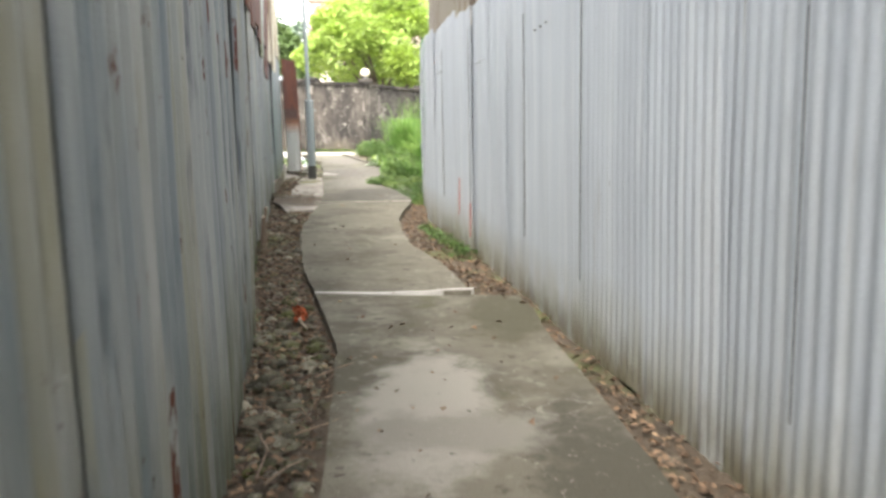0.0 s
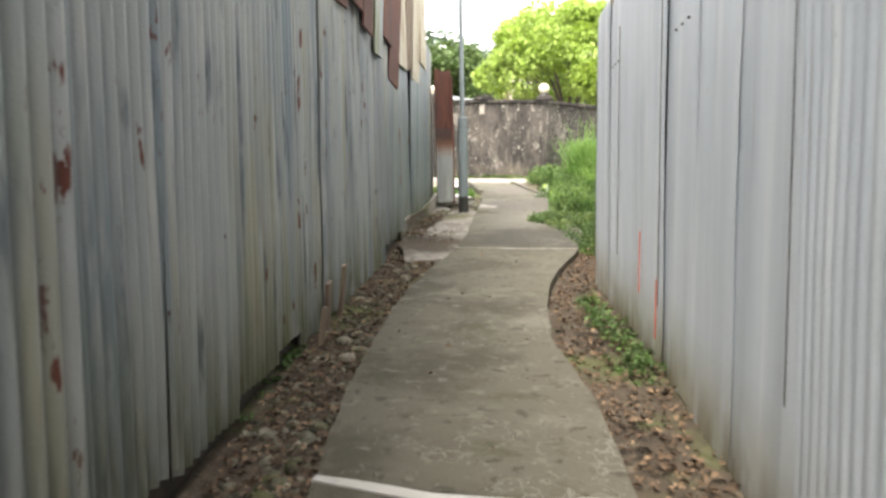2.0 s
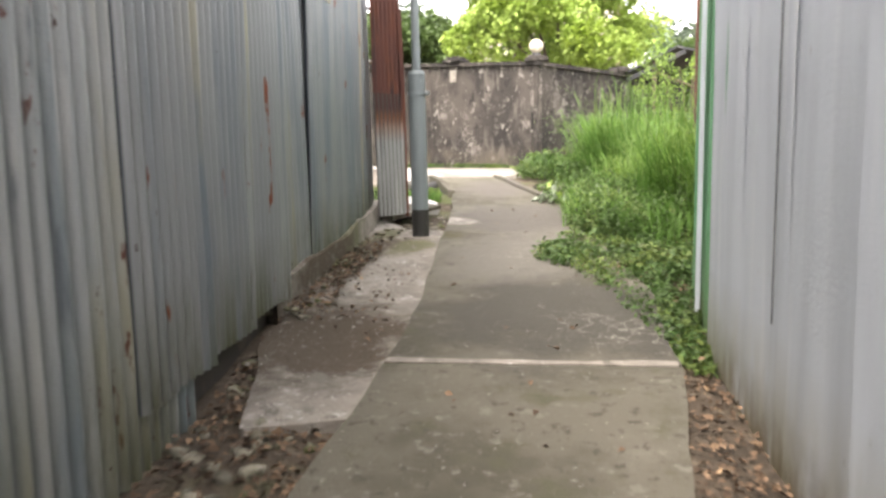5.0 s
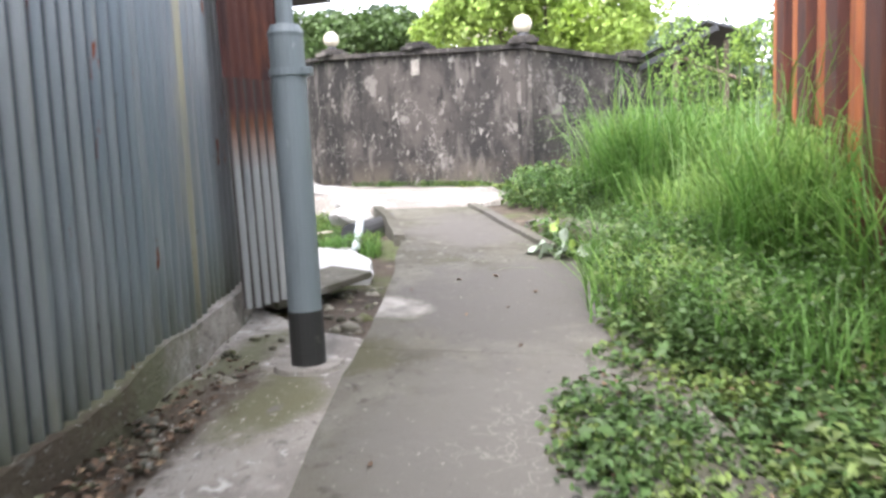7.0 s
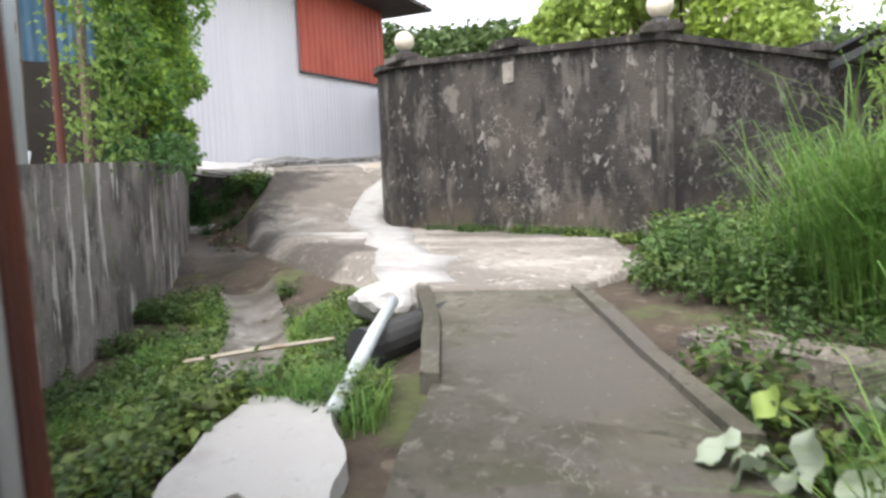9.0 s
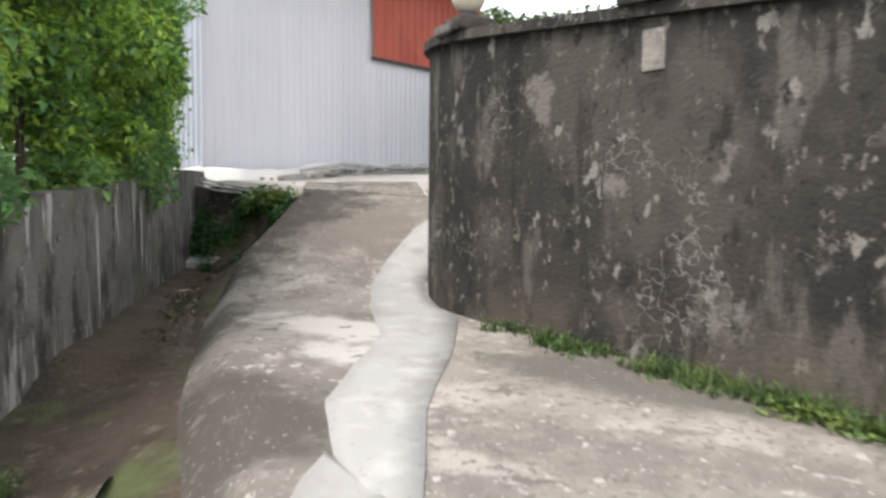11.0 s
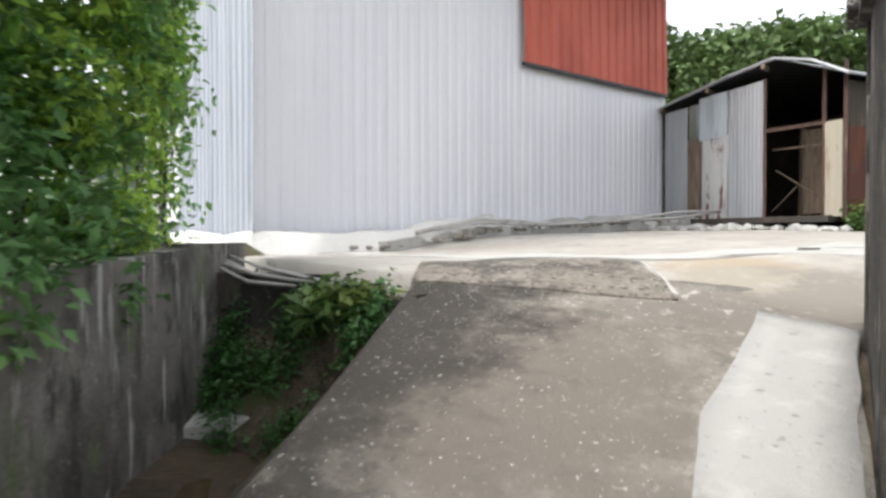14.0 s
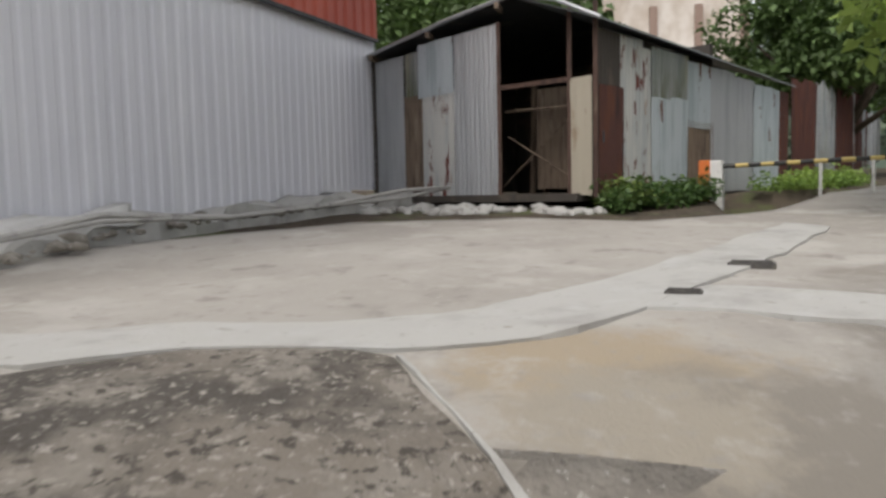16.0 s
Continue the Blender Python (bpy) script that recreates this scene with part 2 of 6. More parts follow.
concrete_ramp = mat("ramp_concrete", (0.28, 0.257, 0.222), 0.9, 0.0, [
    ((0.19, 0.172, 0.148), (0.8, 0.8, 0.8), 0.45, 0.6), ((0.37, 0.345, 0.305), (1.8, 1.8, 1.8), 0.52, 0.66),
    ((0.20, 0.182, 0.156), (2.6, 2.6, 2.6), 0.55, 0.7), ((0.17, 0.154, 0.132), (17, 17, 17), 0.55, 0.64, 7.0), ((0.44, 0.415, 0.375), (9, 9, 9), 0.59, 0.66, 7.0), ((0.15, 0.136, 0.116), (4.5, 4.5, 4.5), 0.60, 0.66, 8.0), ((0.46, 0.44, 0.40), (34, 34, 34), 0.62, 0.69)], 0.006, 45,
    spots=[((0.165, 0.147, 0.123), (-8.9, 27.2, 1.9), (1.7, 1.9, 3), 2.6), ((0.045, 0.04, 0.034), (-10.3, 27.6, 1.9), (1.7, 1.9, 3), 2.6), ((0.055, 0.048, 0.04), (-9.9, 26.4, 1.5), (1.3, 2.0, 3), 2.4), ((0.06, 0.053, 0.045), (-9.2, 25.1, 1.4), (1.0, 1.5, 3), 2.4), ((0.095, 0.085, 0.072), (-7.9, 23.6, 1.2), (0.9, 0.9, 3), 1.9), ((0.09, 0.08, 0.067), (-5.9, 22.1, 1.2), (1.3, 0.9, 3), 1.8),
           ((0.48, 0.46, 0.42), (-6.5, 24.1, 1.4), (1.1, 0.45, 3), 2.6), ((0.48, 0.46, 0.42), (-5.9, 23.5, 1.4), (0.6, 0.35, 3), 3.0), ((0.13, 0.13, 0.075), (-3.1, 14.5, 0.7), (0.2, 2.0, 3), 2.5), ((0.13, 0.125, 0.07), (-2.7, 15.0, 0.7), (0.3, 0.5, 3), 2.5),
           ((0.13, 0.118, 0.098), (-4.0, 23.9, 1.3), (1.8, 0.6, 3), 1.8), ((0.07, 0.055, 0.038), (-2.5, 12.2, 0.4), (0.75, 1.1, 3), 3.0), ((0.08, 0.062, 0.042), (-2.95, 14.2, 0.6), (0.22, 1.8, 3), 4.0)])
concrete_dark = mat("dark_slab_concrete", (0.19, 0.168, 0.14), 0.92, 0.0, [
    ((0.20, 0.18, 0.152), (1.9, 1.9, 1.9), 0.50, 0.66),
    ((0.08, 0.072, 0.062), (1.2, 1.2, 1.2), 0.42, 0.58), ((0.23, 0.21, 0.18), (3, 3, 3), 0.52, 0.66), ((0.32, 0.295, 0.26), (24, 24, 24), 0.57, 0.66, 9.0), ((0.07, 0.062, 0.052), (17, 17, 17), 0.54, 0.62, 9.0), ((0.25, 0.228, 0.195), (8, 8, 8), 0.56, 0.64, 9.0), ((0.30, 0.28, 0.24), (28, 28, 28), 0.6, 0.68)], 0.006, 40)
concrete_road = mat("road_concrete", (0.36, 0.34, 0.305), 0.88, 0.0, [
    ((0.29, 0.27, 0.24), (0.35, 0.35, 0.35), 0.42, 0.62), ((0.42, 0.40, 0.365), (1.1, 1.1, 1.1), 0.5, 0.68),
    ((0.24, 0.222, 0.195), (3, 3, 3), 0.56, 0.7), ((0.40, 0.38, 0.345), (18, 18, 18), 0.58, 0.72), ((0.28, 0.262, 0.232), (9, 9, 9), 0.55, 0.75, 9.0), ((0.40, 0.38, 0.345), (5, 5, 5), 0.55, 0.80, 9.0)], 0.003, 50,
    spots=[((0.15, 0.135, 0.115), (-8.3, 28.95, 2.5), (0.9, 0.28, 3), 3.0), ((0.33, 0.275, 0.20), (-8.5, 29.7, 2.5), (0.7, 0.6, 3), 3.0), ((0.22, 0.20, 0.17), (-7.7, 29.3, 2.5), (1.2, 0.8, 3), 2.2), ((0.30, 0.27, 0.22), (-8.4, 29.4, 2.5), (0.55, 0.4, 3), 6.0), ((0.20, 0.185, 0.16), (-7.0, 30.4, 2.6), (0.9, 1.0, 3), 2.0), ((0.24, 0.22, 0.19), (-6.8, 31.7, 2.6), (0.9, 0.5, 3), 2.4)])
wall_concrete = mat("black_stained_render", (0.036, 0.032, 0.028), 0.93, 0.0, [
    ((0.022, 0.02, 0.018), (1.4, 1.4, 0.9), 0.44, 0.58), ((0.066, 0.058, 0.05), (1.1, 1.1, 0.8), 0.48, 0.62),
    ((0.016, 0.015, 0.013), (2.6, 2.6, 0.6), 0.55, 0.68), ((0.092, 0.083, 0.072), (3.2, 3.2, 1.0), 0.55, 0.66, 7.0), ((0.15, 0.137, 0.12), (2.2, 2.2, 1.9), 0.585, 0.65, 9.0), ((0.02, 0.018, 0.016), (6, 6, 4), 0.58, 0.65, 7.0), ((0.20, 0.187, 0.165), (6.0, 6.0, 3.6), 0.61, 0.66, 9.0), ((0.13, 0.12, 0.107), (13, 13, 9), 0.60, 0.67, 7.0),
    ((0.11, 0.092, 0.068), (2, 2, 1.2), 0.42, 0.60, 5.0, 0.6, 0.05), ((0.05, 0.056, 0.03), (3, 3, 3), 0.5, 0.64, 5.0, 0.35, 0.0)], 0.006, 30,
    cracks=((0.19, 0.177, 0.158), 7.0, 0.035, 0.545, 0.60))
ret_concrete = mat("streaked_retaining_concrete", (0.20, 0.185, 0.165), 0.92, 0.0, [
    ((0.10, 0.093, 0.084), (1.2, 1.2, 1.0), 0.42, 0.64), ((0.26, 0.243, 0.215), (1.6, 1.6, 1.3), 0.5, 0.7), ((0.06, 0.056, 0.05), (3.5, 3.5, 1.2), 0.50, 0.66),
    ((0.075, 0.07, 0.064), (4, 4, 2.5), 0.56, 0.66, 7.0), ((0.46, 0.45, 0.415), (7, 7, 0.9), 0.565, 0.63, 8.0), ((0.42, 0.41, 0.38), (20, 20, 14), 0.64, 0.71), ((0.14, 0.16, 0.08), (3, 3, 1.6), 0.56, 0.72)], 0.006, 30)
concrete_wet = mat("wet_gutter_concrete", (0.16, 0.15, 0.135), 0.5, 0.0, [((0.08, 0.07, 0.055), (2, 2, 2), 0.45, 0.62), ((0.26, 0.25, 0.23), (5, 5, 5), 0.55, 0.68), ((0.07, 0.07, 0.04), (9, 9, 9), 0.58, 0.66)], 0.006, 30)
soil = mat("damp_soil", (0.085, 0.066, 0.047), 0.95, 0.0, [
    ((0.05, 0.039, 0.028), (2, 2, 2), 0.45, 0.65), ((0.16, 0.13, 0.095), (6, 6, 6), 0.55, 0.7), ((0.10, 0.12, 0.045), (1.1, 1.1, 1.1), 0.52, 0.68)], 0.02, 18)
mud = mat("drain_mud", (0.08, 0.058, 0.036), 0.4, 0.0, [((0.045, 0.034, 0.022), (1.5, 1.5, 1.5), 0.4, 0.65), ((0.12, 0.09, 0.056), (4, 4, 4), 0.55, 0.7), ((0.22, 0.19, 0.145), (16, 16, 16), 0.64, 0.69)], 0.012, 16)
water = mat("drain_water", (0.07, 0.05, 0.028), 0.08, 0.0, [], 0.002, 6, 0.5)
stone = mat("rubble_stone", (0.22, 0.205, 0.16), 0.95, 0.0, [((0.09, 0.085, 0.06), (6, 6, 6), 0.42, 0.62), ((0.11, 0.115, 0.05), (3, 3, 3), 0.5, 0.66), ((0.27, 0.255, 0.22), (14, 14, 14), 0.58, 0.7)], 0.006, 40, vary=0.35)
mossy_stone = mat("mossy_rubble_stone", (0.10, 0.093, 0.066), 0.95, 0.0, [((0.05, 0.047, 0.032), (9, 9, 9), 0.42, 0.62), ((0.09, 0.10, 0.035), (4, 4, 4), 0.46, 0.64), ((0.19, 0.18, 0.15), (22, 22, 22), 0.6, 0.7)], 0.008, 45, vary=0.4)
litter = mat("dead_leaves", (0.16, 0.105, 0.066), 0.85, 0.0, [((0.07, 0.045, 0.028), (5, 5, 5), 0.42, 0.6), ((0.36, 0.255, 0.15), (9, 9, 9), 0.58, 0.7)], vary=0.5)
pole_paint = mat("grey_painted_steel", (0.17, 0.20, 0.21), 0.5, 0.0, [((0.12, 0.145, 0.15), (8, 8, 1), 0.45, 0.7), ((0.26, 0.28, 0.28), (20, 20, 6), 0.64, 0.72)], 0.0008, 60)
black_paint = mat("black_bitumen_paint", (0.03, 0.03, 0.028), 0.6, 0.0, [((0.08, 0.075, 0.065), (9, 9, 9), 0.55, 0.7)], 0.001, 50)
grass_mat = mat("grass_blade", (0.125, 0.25, 0.055), 0.5, trans=0.45, vary=0.45, layers=[((0.24, 0.36, 0.09), (0.8, 0.8, 0.8), 0.45, 0.65)])
weed_mat = mat("weed_leaf", (0.075, 0.135, 0.04), 0.5, trans=0.4, vary=0.55, layers=[((0.165, 0.22, 0.056), (1.7, 1.7, 1.7), 0.47, 0.64), ((0.07, 0.14, 0.04), (4, 4, 4), 0.52, 0.64)])
bright_weed = mat("pale_weed_leaf", (0.085, 0.15, 0.046), 0.5, trans=0.4, vary=0.45, layers=[((0.18, 0.24, 0.08), (3, 3, 3), 0.47, 0.64)])
bright_leaf = mat("bright_young_leaf", (0.34, 0.46, 0.12), 0.5, trans=0.45, vary=0.3, layers=[((0.26, 0.37, 0.055), (0.9, 0.9, 0.9), 0.45, 0.65)])
dark_leaf = mat("dark_leaf", (0.20, 0.31, 0.075), 0.5, trans=0.45, vary=0.4, layers=[((0.30, 0.42, 0.09), (0.7, 0.7, 0.7), 0.48, 0.66)])
# brighter and darker leaf of one hedge; the lit look is in the colour
hedge_lit = mat("hedge_lit_leaf", (0.42, 0.60, 0.11), 0.45, trans=0.45, vary=0.4, layers=[((0.16, 0.32, 0.06), (0.9, 0.9, 0.9), 0.44, 0.62), ((0.40, 0.56, 0.10), (2.2, 2.2, 2.2), 0.56, 0.68)])
hedge_leaf = mat("hedge_base_leaf", (0.17, 0.33, 0.12), 0.45, trans=0.45, vary=0.45, layers=[((0.25, 0.42, 0.13), (0.8, 0.8, 0.8), 0.48, 0.66)])
shade_leaf = mat("shade_plant_leaf", (0.05, 0.13, 0.035), 0.5, trans=0.25, vary=0.4)
wood_leaf = mat("wood_tree_leaf", (0.08, 0.13, 0.04), 0.6, trans=0.25, vary=0.4, layers=[((0.09, 0.14, 0.04), (0.4, 0.4, 0.4), 0.5, 0.68)])
# distance haze is mixed into this leaf colour, hence paler and bluer
hazy_far_leaf = mat("hazy_far_wood_leaf", (0.13, 0.18, 0.135), 0.7, trans=0.25, vary=0.35, layers=[((0.18, 0.23, 0.15), (0.12, 0.12, 0.12), 0.45, 0.65)])
bark = mat("grey_bark", (0.12, 0.095, 0.07), 0.95, 0.0, [((0.07, 0.055, 0.04), (8, 8, 2), 0.45, 0.65)], 0.01, 25)
wood_old = mat("weathered_board", (0.20, 0.15, 0.11), 0.9, 0.0, [((0.11, 0.08, 0.06), (20, 20, 1.5), 0.45, 0.65), ((0.30, 0.25, 0.19), (12, 12, 1), 0.58, 0.72)], 0.003, 40)
wood_dark = mat("dark_red_timber", (0.085, 0.05, 0.038), 0.85, 0.0, [((0.05, 0.03, 0.024), (14, 14, 2), 0.45, 0.65), ((0.15, 0.11, 0.08), (9, 9, 2), 0.6, 0.72)], 0.002, 40)
cream_board = mat("cream_board", (0.42, 0.38, 0.30), 0.8, 0.0, [((0.28, 0.21, 0.14), (6, 6, 1.5), 0.5, 0.68), (RUST, (9, 9, 3), 0.66, 0.72)], 0.002, 40)
globe_mat = mat("cream_globe_plastic", (0.66, 0.60, 0.47), 0.35, 0.0, [((0.50, 0.44, 0.33), (5, 5, 5), 0.5, 0.7)])
white_pipe = mat("pale_plastic_pipe", (0.52, 0.57, 0.57), 0.4, 0.0, [((0.36, 0.38, 0.36), (6, 6, 6), 0.55, 0.7)])
grey_pipe = mat("grey_conduit", (0.40, 0.39, 0.37), 0.6, 0.0, [((0.22, 0.21, 0.2), (5, 5, 5), 0.5, 0.7)])
black_metal = mat("dark_roof_sheet", (0.045, 0.047, 0.05), 0.6, 0.2, [((0.09, 0.085, 0.08), (3, 3, 3), 0.5, 0.7)])
# shade of insides and gaps is put into this dark brown
dark_inside = mat("dark_shaded_interior", (0.06, 0.052, 0.045), 0.95, 0.0, [((0.11, 0.09, 0.07), (3, 3, 2), 0.5, 0.7)])
orange_paint = mat("orange_road_paint", (0.62, 0.17, 0.04), 0.6, 0.0, [((0.5, 0.14, 0.05), (7, 7, 7), 0.5, 0.7)])
white_paint = mat("white_road_paint", (0.68, 0.67, 0.64), 0.6, 0.0, [((0.5, 0.48, 0.45), (7, 7, 7), 0.55, 0.72)])
yellow_paint = mat("yellow_road_paint", (0.55, 0.42, 0.15), 0.6, 0.0, [((0.4, 0.3, 0.12), (7, 7, 7), 0.55, 0.72)])
beige_tower = mat("beige_far_render", (0.68, 0.63, 0.57), 0.9, 0.0, [((0.48, 0.41, 0.34), (0.15, 0.15, 0.1), 0.45, 0.65)])
brown_tower = mat("brown_far_trim", (0.28, 0.20, 0.16), 0.9)
iron_cover = mat("iron_cover", (0.09, 0.085, 0.08), 0.7, 0.5, [((0.15, 0.14, 0.12), (20, 20, 20), 0.5, 0.7)], 0.002, 80)
blue_paint = mat("blue_painted_sheet", (0.07, 0.16, 0.25), 0.5, 0.0, [((0.16, 0.25, 0.33), (4, 4, 1), 0.5, 0.7)])
sign_board = mat("slate_sign_board", (0.20, 0.23, 0.26), 0.5)
red_flower = mat("fallen_orange_flower", (0.42, 0.09, 0.03), 0.7, vary=0.3)


# ---- building blocks ----
def mesh_of(name, verts, faces, material, smooth=False):
    me = bpy.data.meshes.new(name)
    me.from_pydata([tuple(v) for v in verts], [], [tuple(f) for f in faces])
    me.materials.append(material)
    if smooth:
        me.polygons.foreach_set("use_smooth", [True] * len(me.polygons))
    me.update()
    return me


def part(name, data, material, parent=None, label="", m=None, smooth=False):
    """Links a bmesh, or a mesh, as one object, under its thing."""
    if isinstance(data, bmesh.types.BMesh):
        me = bpy.data.meshes.new(name)
        bmesh.ops.recalc_face_normals(data, faces=data.faces[:])
        data.to_mesh(me)
        data.free()
        me.materials.append(material)
        if smooth:
            me.polygons.foreach_set("use_smooth", [True] * len(me.polygons))
        data = me
    ob = new(name, data)
    if m is not None:
        ob.matrix_basis = m
    if parent is not None:
        ob.parent = parent
    if label:
        ob["label"] = label
    return ob


def thing(name, label, category, group="", kind="", m=None):
    ob = new(name)
    ob.empty_display_size = 0.1
    if m is not None:
        ob.matrix_basis = m
    return tagged(ob, label, category, group, kind)


def add_box(bm, size, m=None, bevel=0.0):
    r = bmesh.ops.create_cube(bm, size=1.0, matrix=(m or Matrix()) @ Matrix.Diagonal((*size, 1)))
    if bevel:
        edges = list({e for v in r["verts"] for e in v.link_edges})
        bmesh.ops.bevel(bm, geom=edges, offset=bevel, segments=2, affect="EDGES", profile=0.6)
    return bm


def box(size, m=None, bevel=0.0):
    return add_box(bmesh.new(), size, m, bevel)


def add_tube(bm, pts, radii, sides=10, caps=True):
    pts = [Vector(p) for p in pts]
    rings = []
    for i, p in enumerate(pts):
        d = (pts[min(i + 1, len(pts) - 1)] - pts[max(i - 1, 0)]).normalized()
        q = d.to_track_quat("Z", "Y")
        r = radii[i] if isinstance(radii, (list, tuple)) else radii
        rings.append([bm.verts.new(p + q @ Vector((r * math.cos(2 * math.pi * k / sides), r * math.sin(2 * math.pi * k / sides), 0))) for k in range(sides)])
    for a, b in zip(rings[:-1], rings[1:]):
        for k in range(sides):
            bm.faces.new((a[k], a[(k + 1) % sides], b[(k + 1) % sides], b[k]))
    if caps:
        bm.faces.new(rings[0][::-1])
        bm.faces.new(rings[-1])
    return bm


def tube(pts, radii, sides=10):
    return add_tube(bmesh.new(), pts, radii, sides)


# ---- the lie of the land ----
LINE = [(0.1, -8, -0.2), (0.1, 0, -0.13), (0.1, 5.65, -0.02), (-1.2, 12.2, 0.38), (-2.0, 15.4, 0.67), (-2.1, 16.4, 0.74), (-2.9, 20, 1.2),
        (-4.0, 22.2, 1.33), (-6.9, 25.5, 1.42), (-9.2, 29.4, 2.6), (-8.6, 31.5, 2.69), (-9.9, 37, 3.0), (-6, 46, 3.3), (-4, 60, 3.9)]
LINE = [Vector(p) for p in LINE]


def raw_height(x, y):
    best, z = 1e9, 0.0
    for a, b in zip(LINE[:-1], LINE[1:]):
        dx, dy = b.x - a.x, b.y - a.y
        u = min(1.0, max(0.0, ((x - a.x) * dx + (y - a.y) * dy) / (dx * dx + dy * dy)))
        d = (x - a.x - u * dx) ** 2 + (y - a.y - u * dy) ** 2
        if d < best:
            best, z = d, a.z + u * (b.z - a.z)
    return z


def height(x, y):
    if y < 19:
        return raw_height(x, y)
    s = 0.0
    for ax in (-0.5, 0, 0.5):
        for ay in (-0.5, 0, 0.5):
            s += raw_height(x + ax, y + ay)
    return s / 9


def step(a, b, v):
    u = min(1.0, max(0.0, (v - a) / (b - a)))
    return u * u * (3 - 2 * u)


def side_of(poly, x, y):
    """Signed distance to a polyline; positive on its left."""
    best, s = 1e9, 0.0
    for a, b in zip(poly[:-1], poly[1:]):
        dx, dy = b[0] - a[0], b[1] - a[1]
        u = min(1.0, max(0.0, ((x - a[0]) * dx + (y - a[1]) * dy) / (dx * dx + dy * dy)))
        px, py = x - a[0] - u * dx, y - a[1] - u * dy
        d = math.hypot(px, py)
        if d < best:
            best, s = d, math.copysign(d, dx * py - dy * px)
    return s


def along(poly, spacing):
    """Points every spacing metres along a polyline, with the heading there."""
    out, carry = [], 0.0
    for a, b in zip(poly[:-1], poly[1:]):
        d = math.hypot(b[0] - a[0], b[1] - a[1])
        s = carry
        while s < d:
            out.append((a[0] + (b[0] - a[0]) * s / d, a[1] + (b[1] - a[1]) * s / d, math.atan2(b[1] - a[1], b[0] - a[0])))
            s += spacing
        carry = s - d
    return out


def inside(poly, x, y):
    c = False
    for (x0, y0), (x1, y1) in zip(poly, poly[1:] + poly[:1]):
        if (y0 > y) != (y1 > y) and x < x0 + (y - y0) * (x1 - x0) / (y1 - y0):
            c = not c
    return c


WALL_L = [(-0.55, -6.0), (-0.45, 0.0), (-0.76, 2.4), (-1.19, 4.4), (-2.05, 8.0), (-2.52, 10.6), (-2.92, 12.7), (-3.16, 14.5), (-3.55, 16.85)]
WALL_R = [(1.35, -6.0), (1.28, 0.0), (1.09, 2.3), (0.71, 5.6), (0.42, 7.5), (0.12, 9.0), (-0.14, 10.4), (-0.24, 12.1)]
RETAIN = [(-5.2, 17.0), (-6.3, 19.0), (-7.7, 21.8), (-8.7, 23.3), (-10.5, 25.45), (-11.9, 27.15)]
RAMP_L = [(-4.1, 16.0), (-4.1, 17.9), (-3.85, 18.55), (-3.5, 18.9), (-3.72, 19.9), (-4.6, 21.3), (-6.2, 22.6), (-7.3, 23.7), (-8.1, 24.5), (-9.1, 25.75), (-9.68, 26.95), (-10.28, 28.12), (-11.9, 28.1), (-15.4, 29.3), (-22, 30.0)]
BWALL = [(0.9, 27.3), (-2.3, 23.6), (-5.7, 25.04), (-6.0, 25.2), (-6.28, 25.42), (-6.52, 25.68), (-6.72, 26.0), (-6.88, 26.35), (-7.36, 28.9)]


def terrain(x, y):
    """The soil: below the paving, down into the drain, up to the terrace behind the retaining wall."""
    h = height(x, y) - 0.07
    if -2.3 < x - 0.0 and y < 14:
        h -= 0.05 * step(-0.3, 0.1, x + 0.12 * (y - 9.5)) * step(7.5, 9, y)
    if x > -1.8 and 17.5 < y < 19.6:
        h -= 0.45 * step(17.7, 18.2, y) * step(19.3, 18.95, y) * step(-1.75, -1.35, x + 0.4 * (18.6 - y))
    if y > 15.5 and x < 0:
        d = side_of(RAMP_L, x, y)      # positive: towards the drain
        r = side_of(RETAIN, x, y)      # positive: on the terrace
        if x < -2.8 and y < 31:
            bed = float(np.interp(y, [17, 19, 21, 22.5, 25, 28], [0.5, 0.65, 0.9, 1.12, 1.17, 1.22]))
            depth = step(0.0, 1.1, d) * step(16.6, 18.4, y)
            h = h * (1 - depth) + min(bed, h) * depth
            h -= 0.12 * step(-0.5, 0.02, d) * step(16.6, 18.0, y)
        if r > 0.36:
            h = max(h, 2.1 + 0.06 * (y - 18)) if y < 30 else max(h, 2.75)
    if y > 23:
        b = side_of(BWALL, x, y)
        if b < -0.1 and x > -7.5:
            h = min(h, 1.6) if y < 40 else h
    h += 0.03 * noise.noise(Vector((x * 0.9, y * 0.9, 0))) + 0.015 * noise.noise(Vector((x * 3, y * 3, 5)))
    return h


def resample(pts, n):
    pts = [Vector((*p, 0)) for p in pts]
    ls = [0.0]
    for a, b in zip(pts[:-1], pts[1:]):
        ls.append(ls[-1] + (b - a).length)
    out, j = [], 0
    for i in range(n + 1):
        s = ls[-1] * i / n
        while j < len(pts) - 2 and ls[j + 1] < s:
            j += 1
        u = (s - ls[j]) / max(1e-6, ls[j + 1] - ls[j])
        out.append(pts[j].lerp(pts[j + 1], u))
    return out


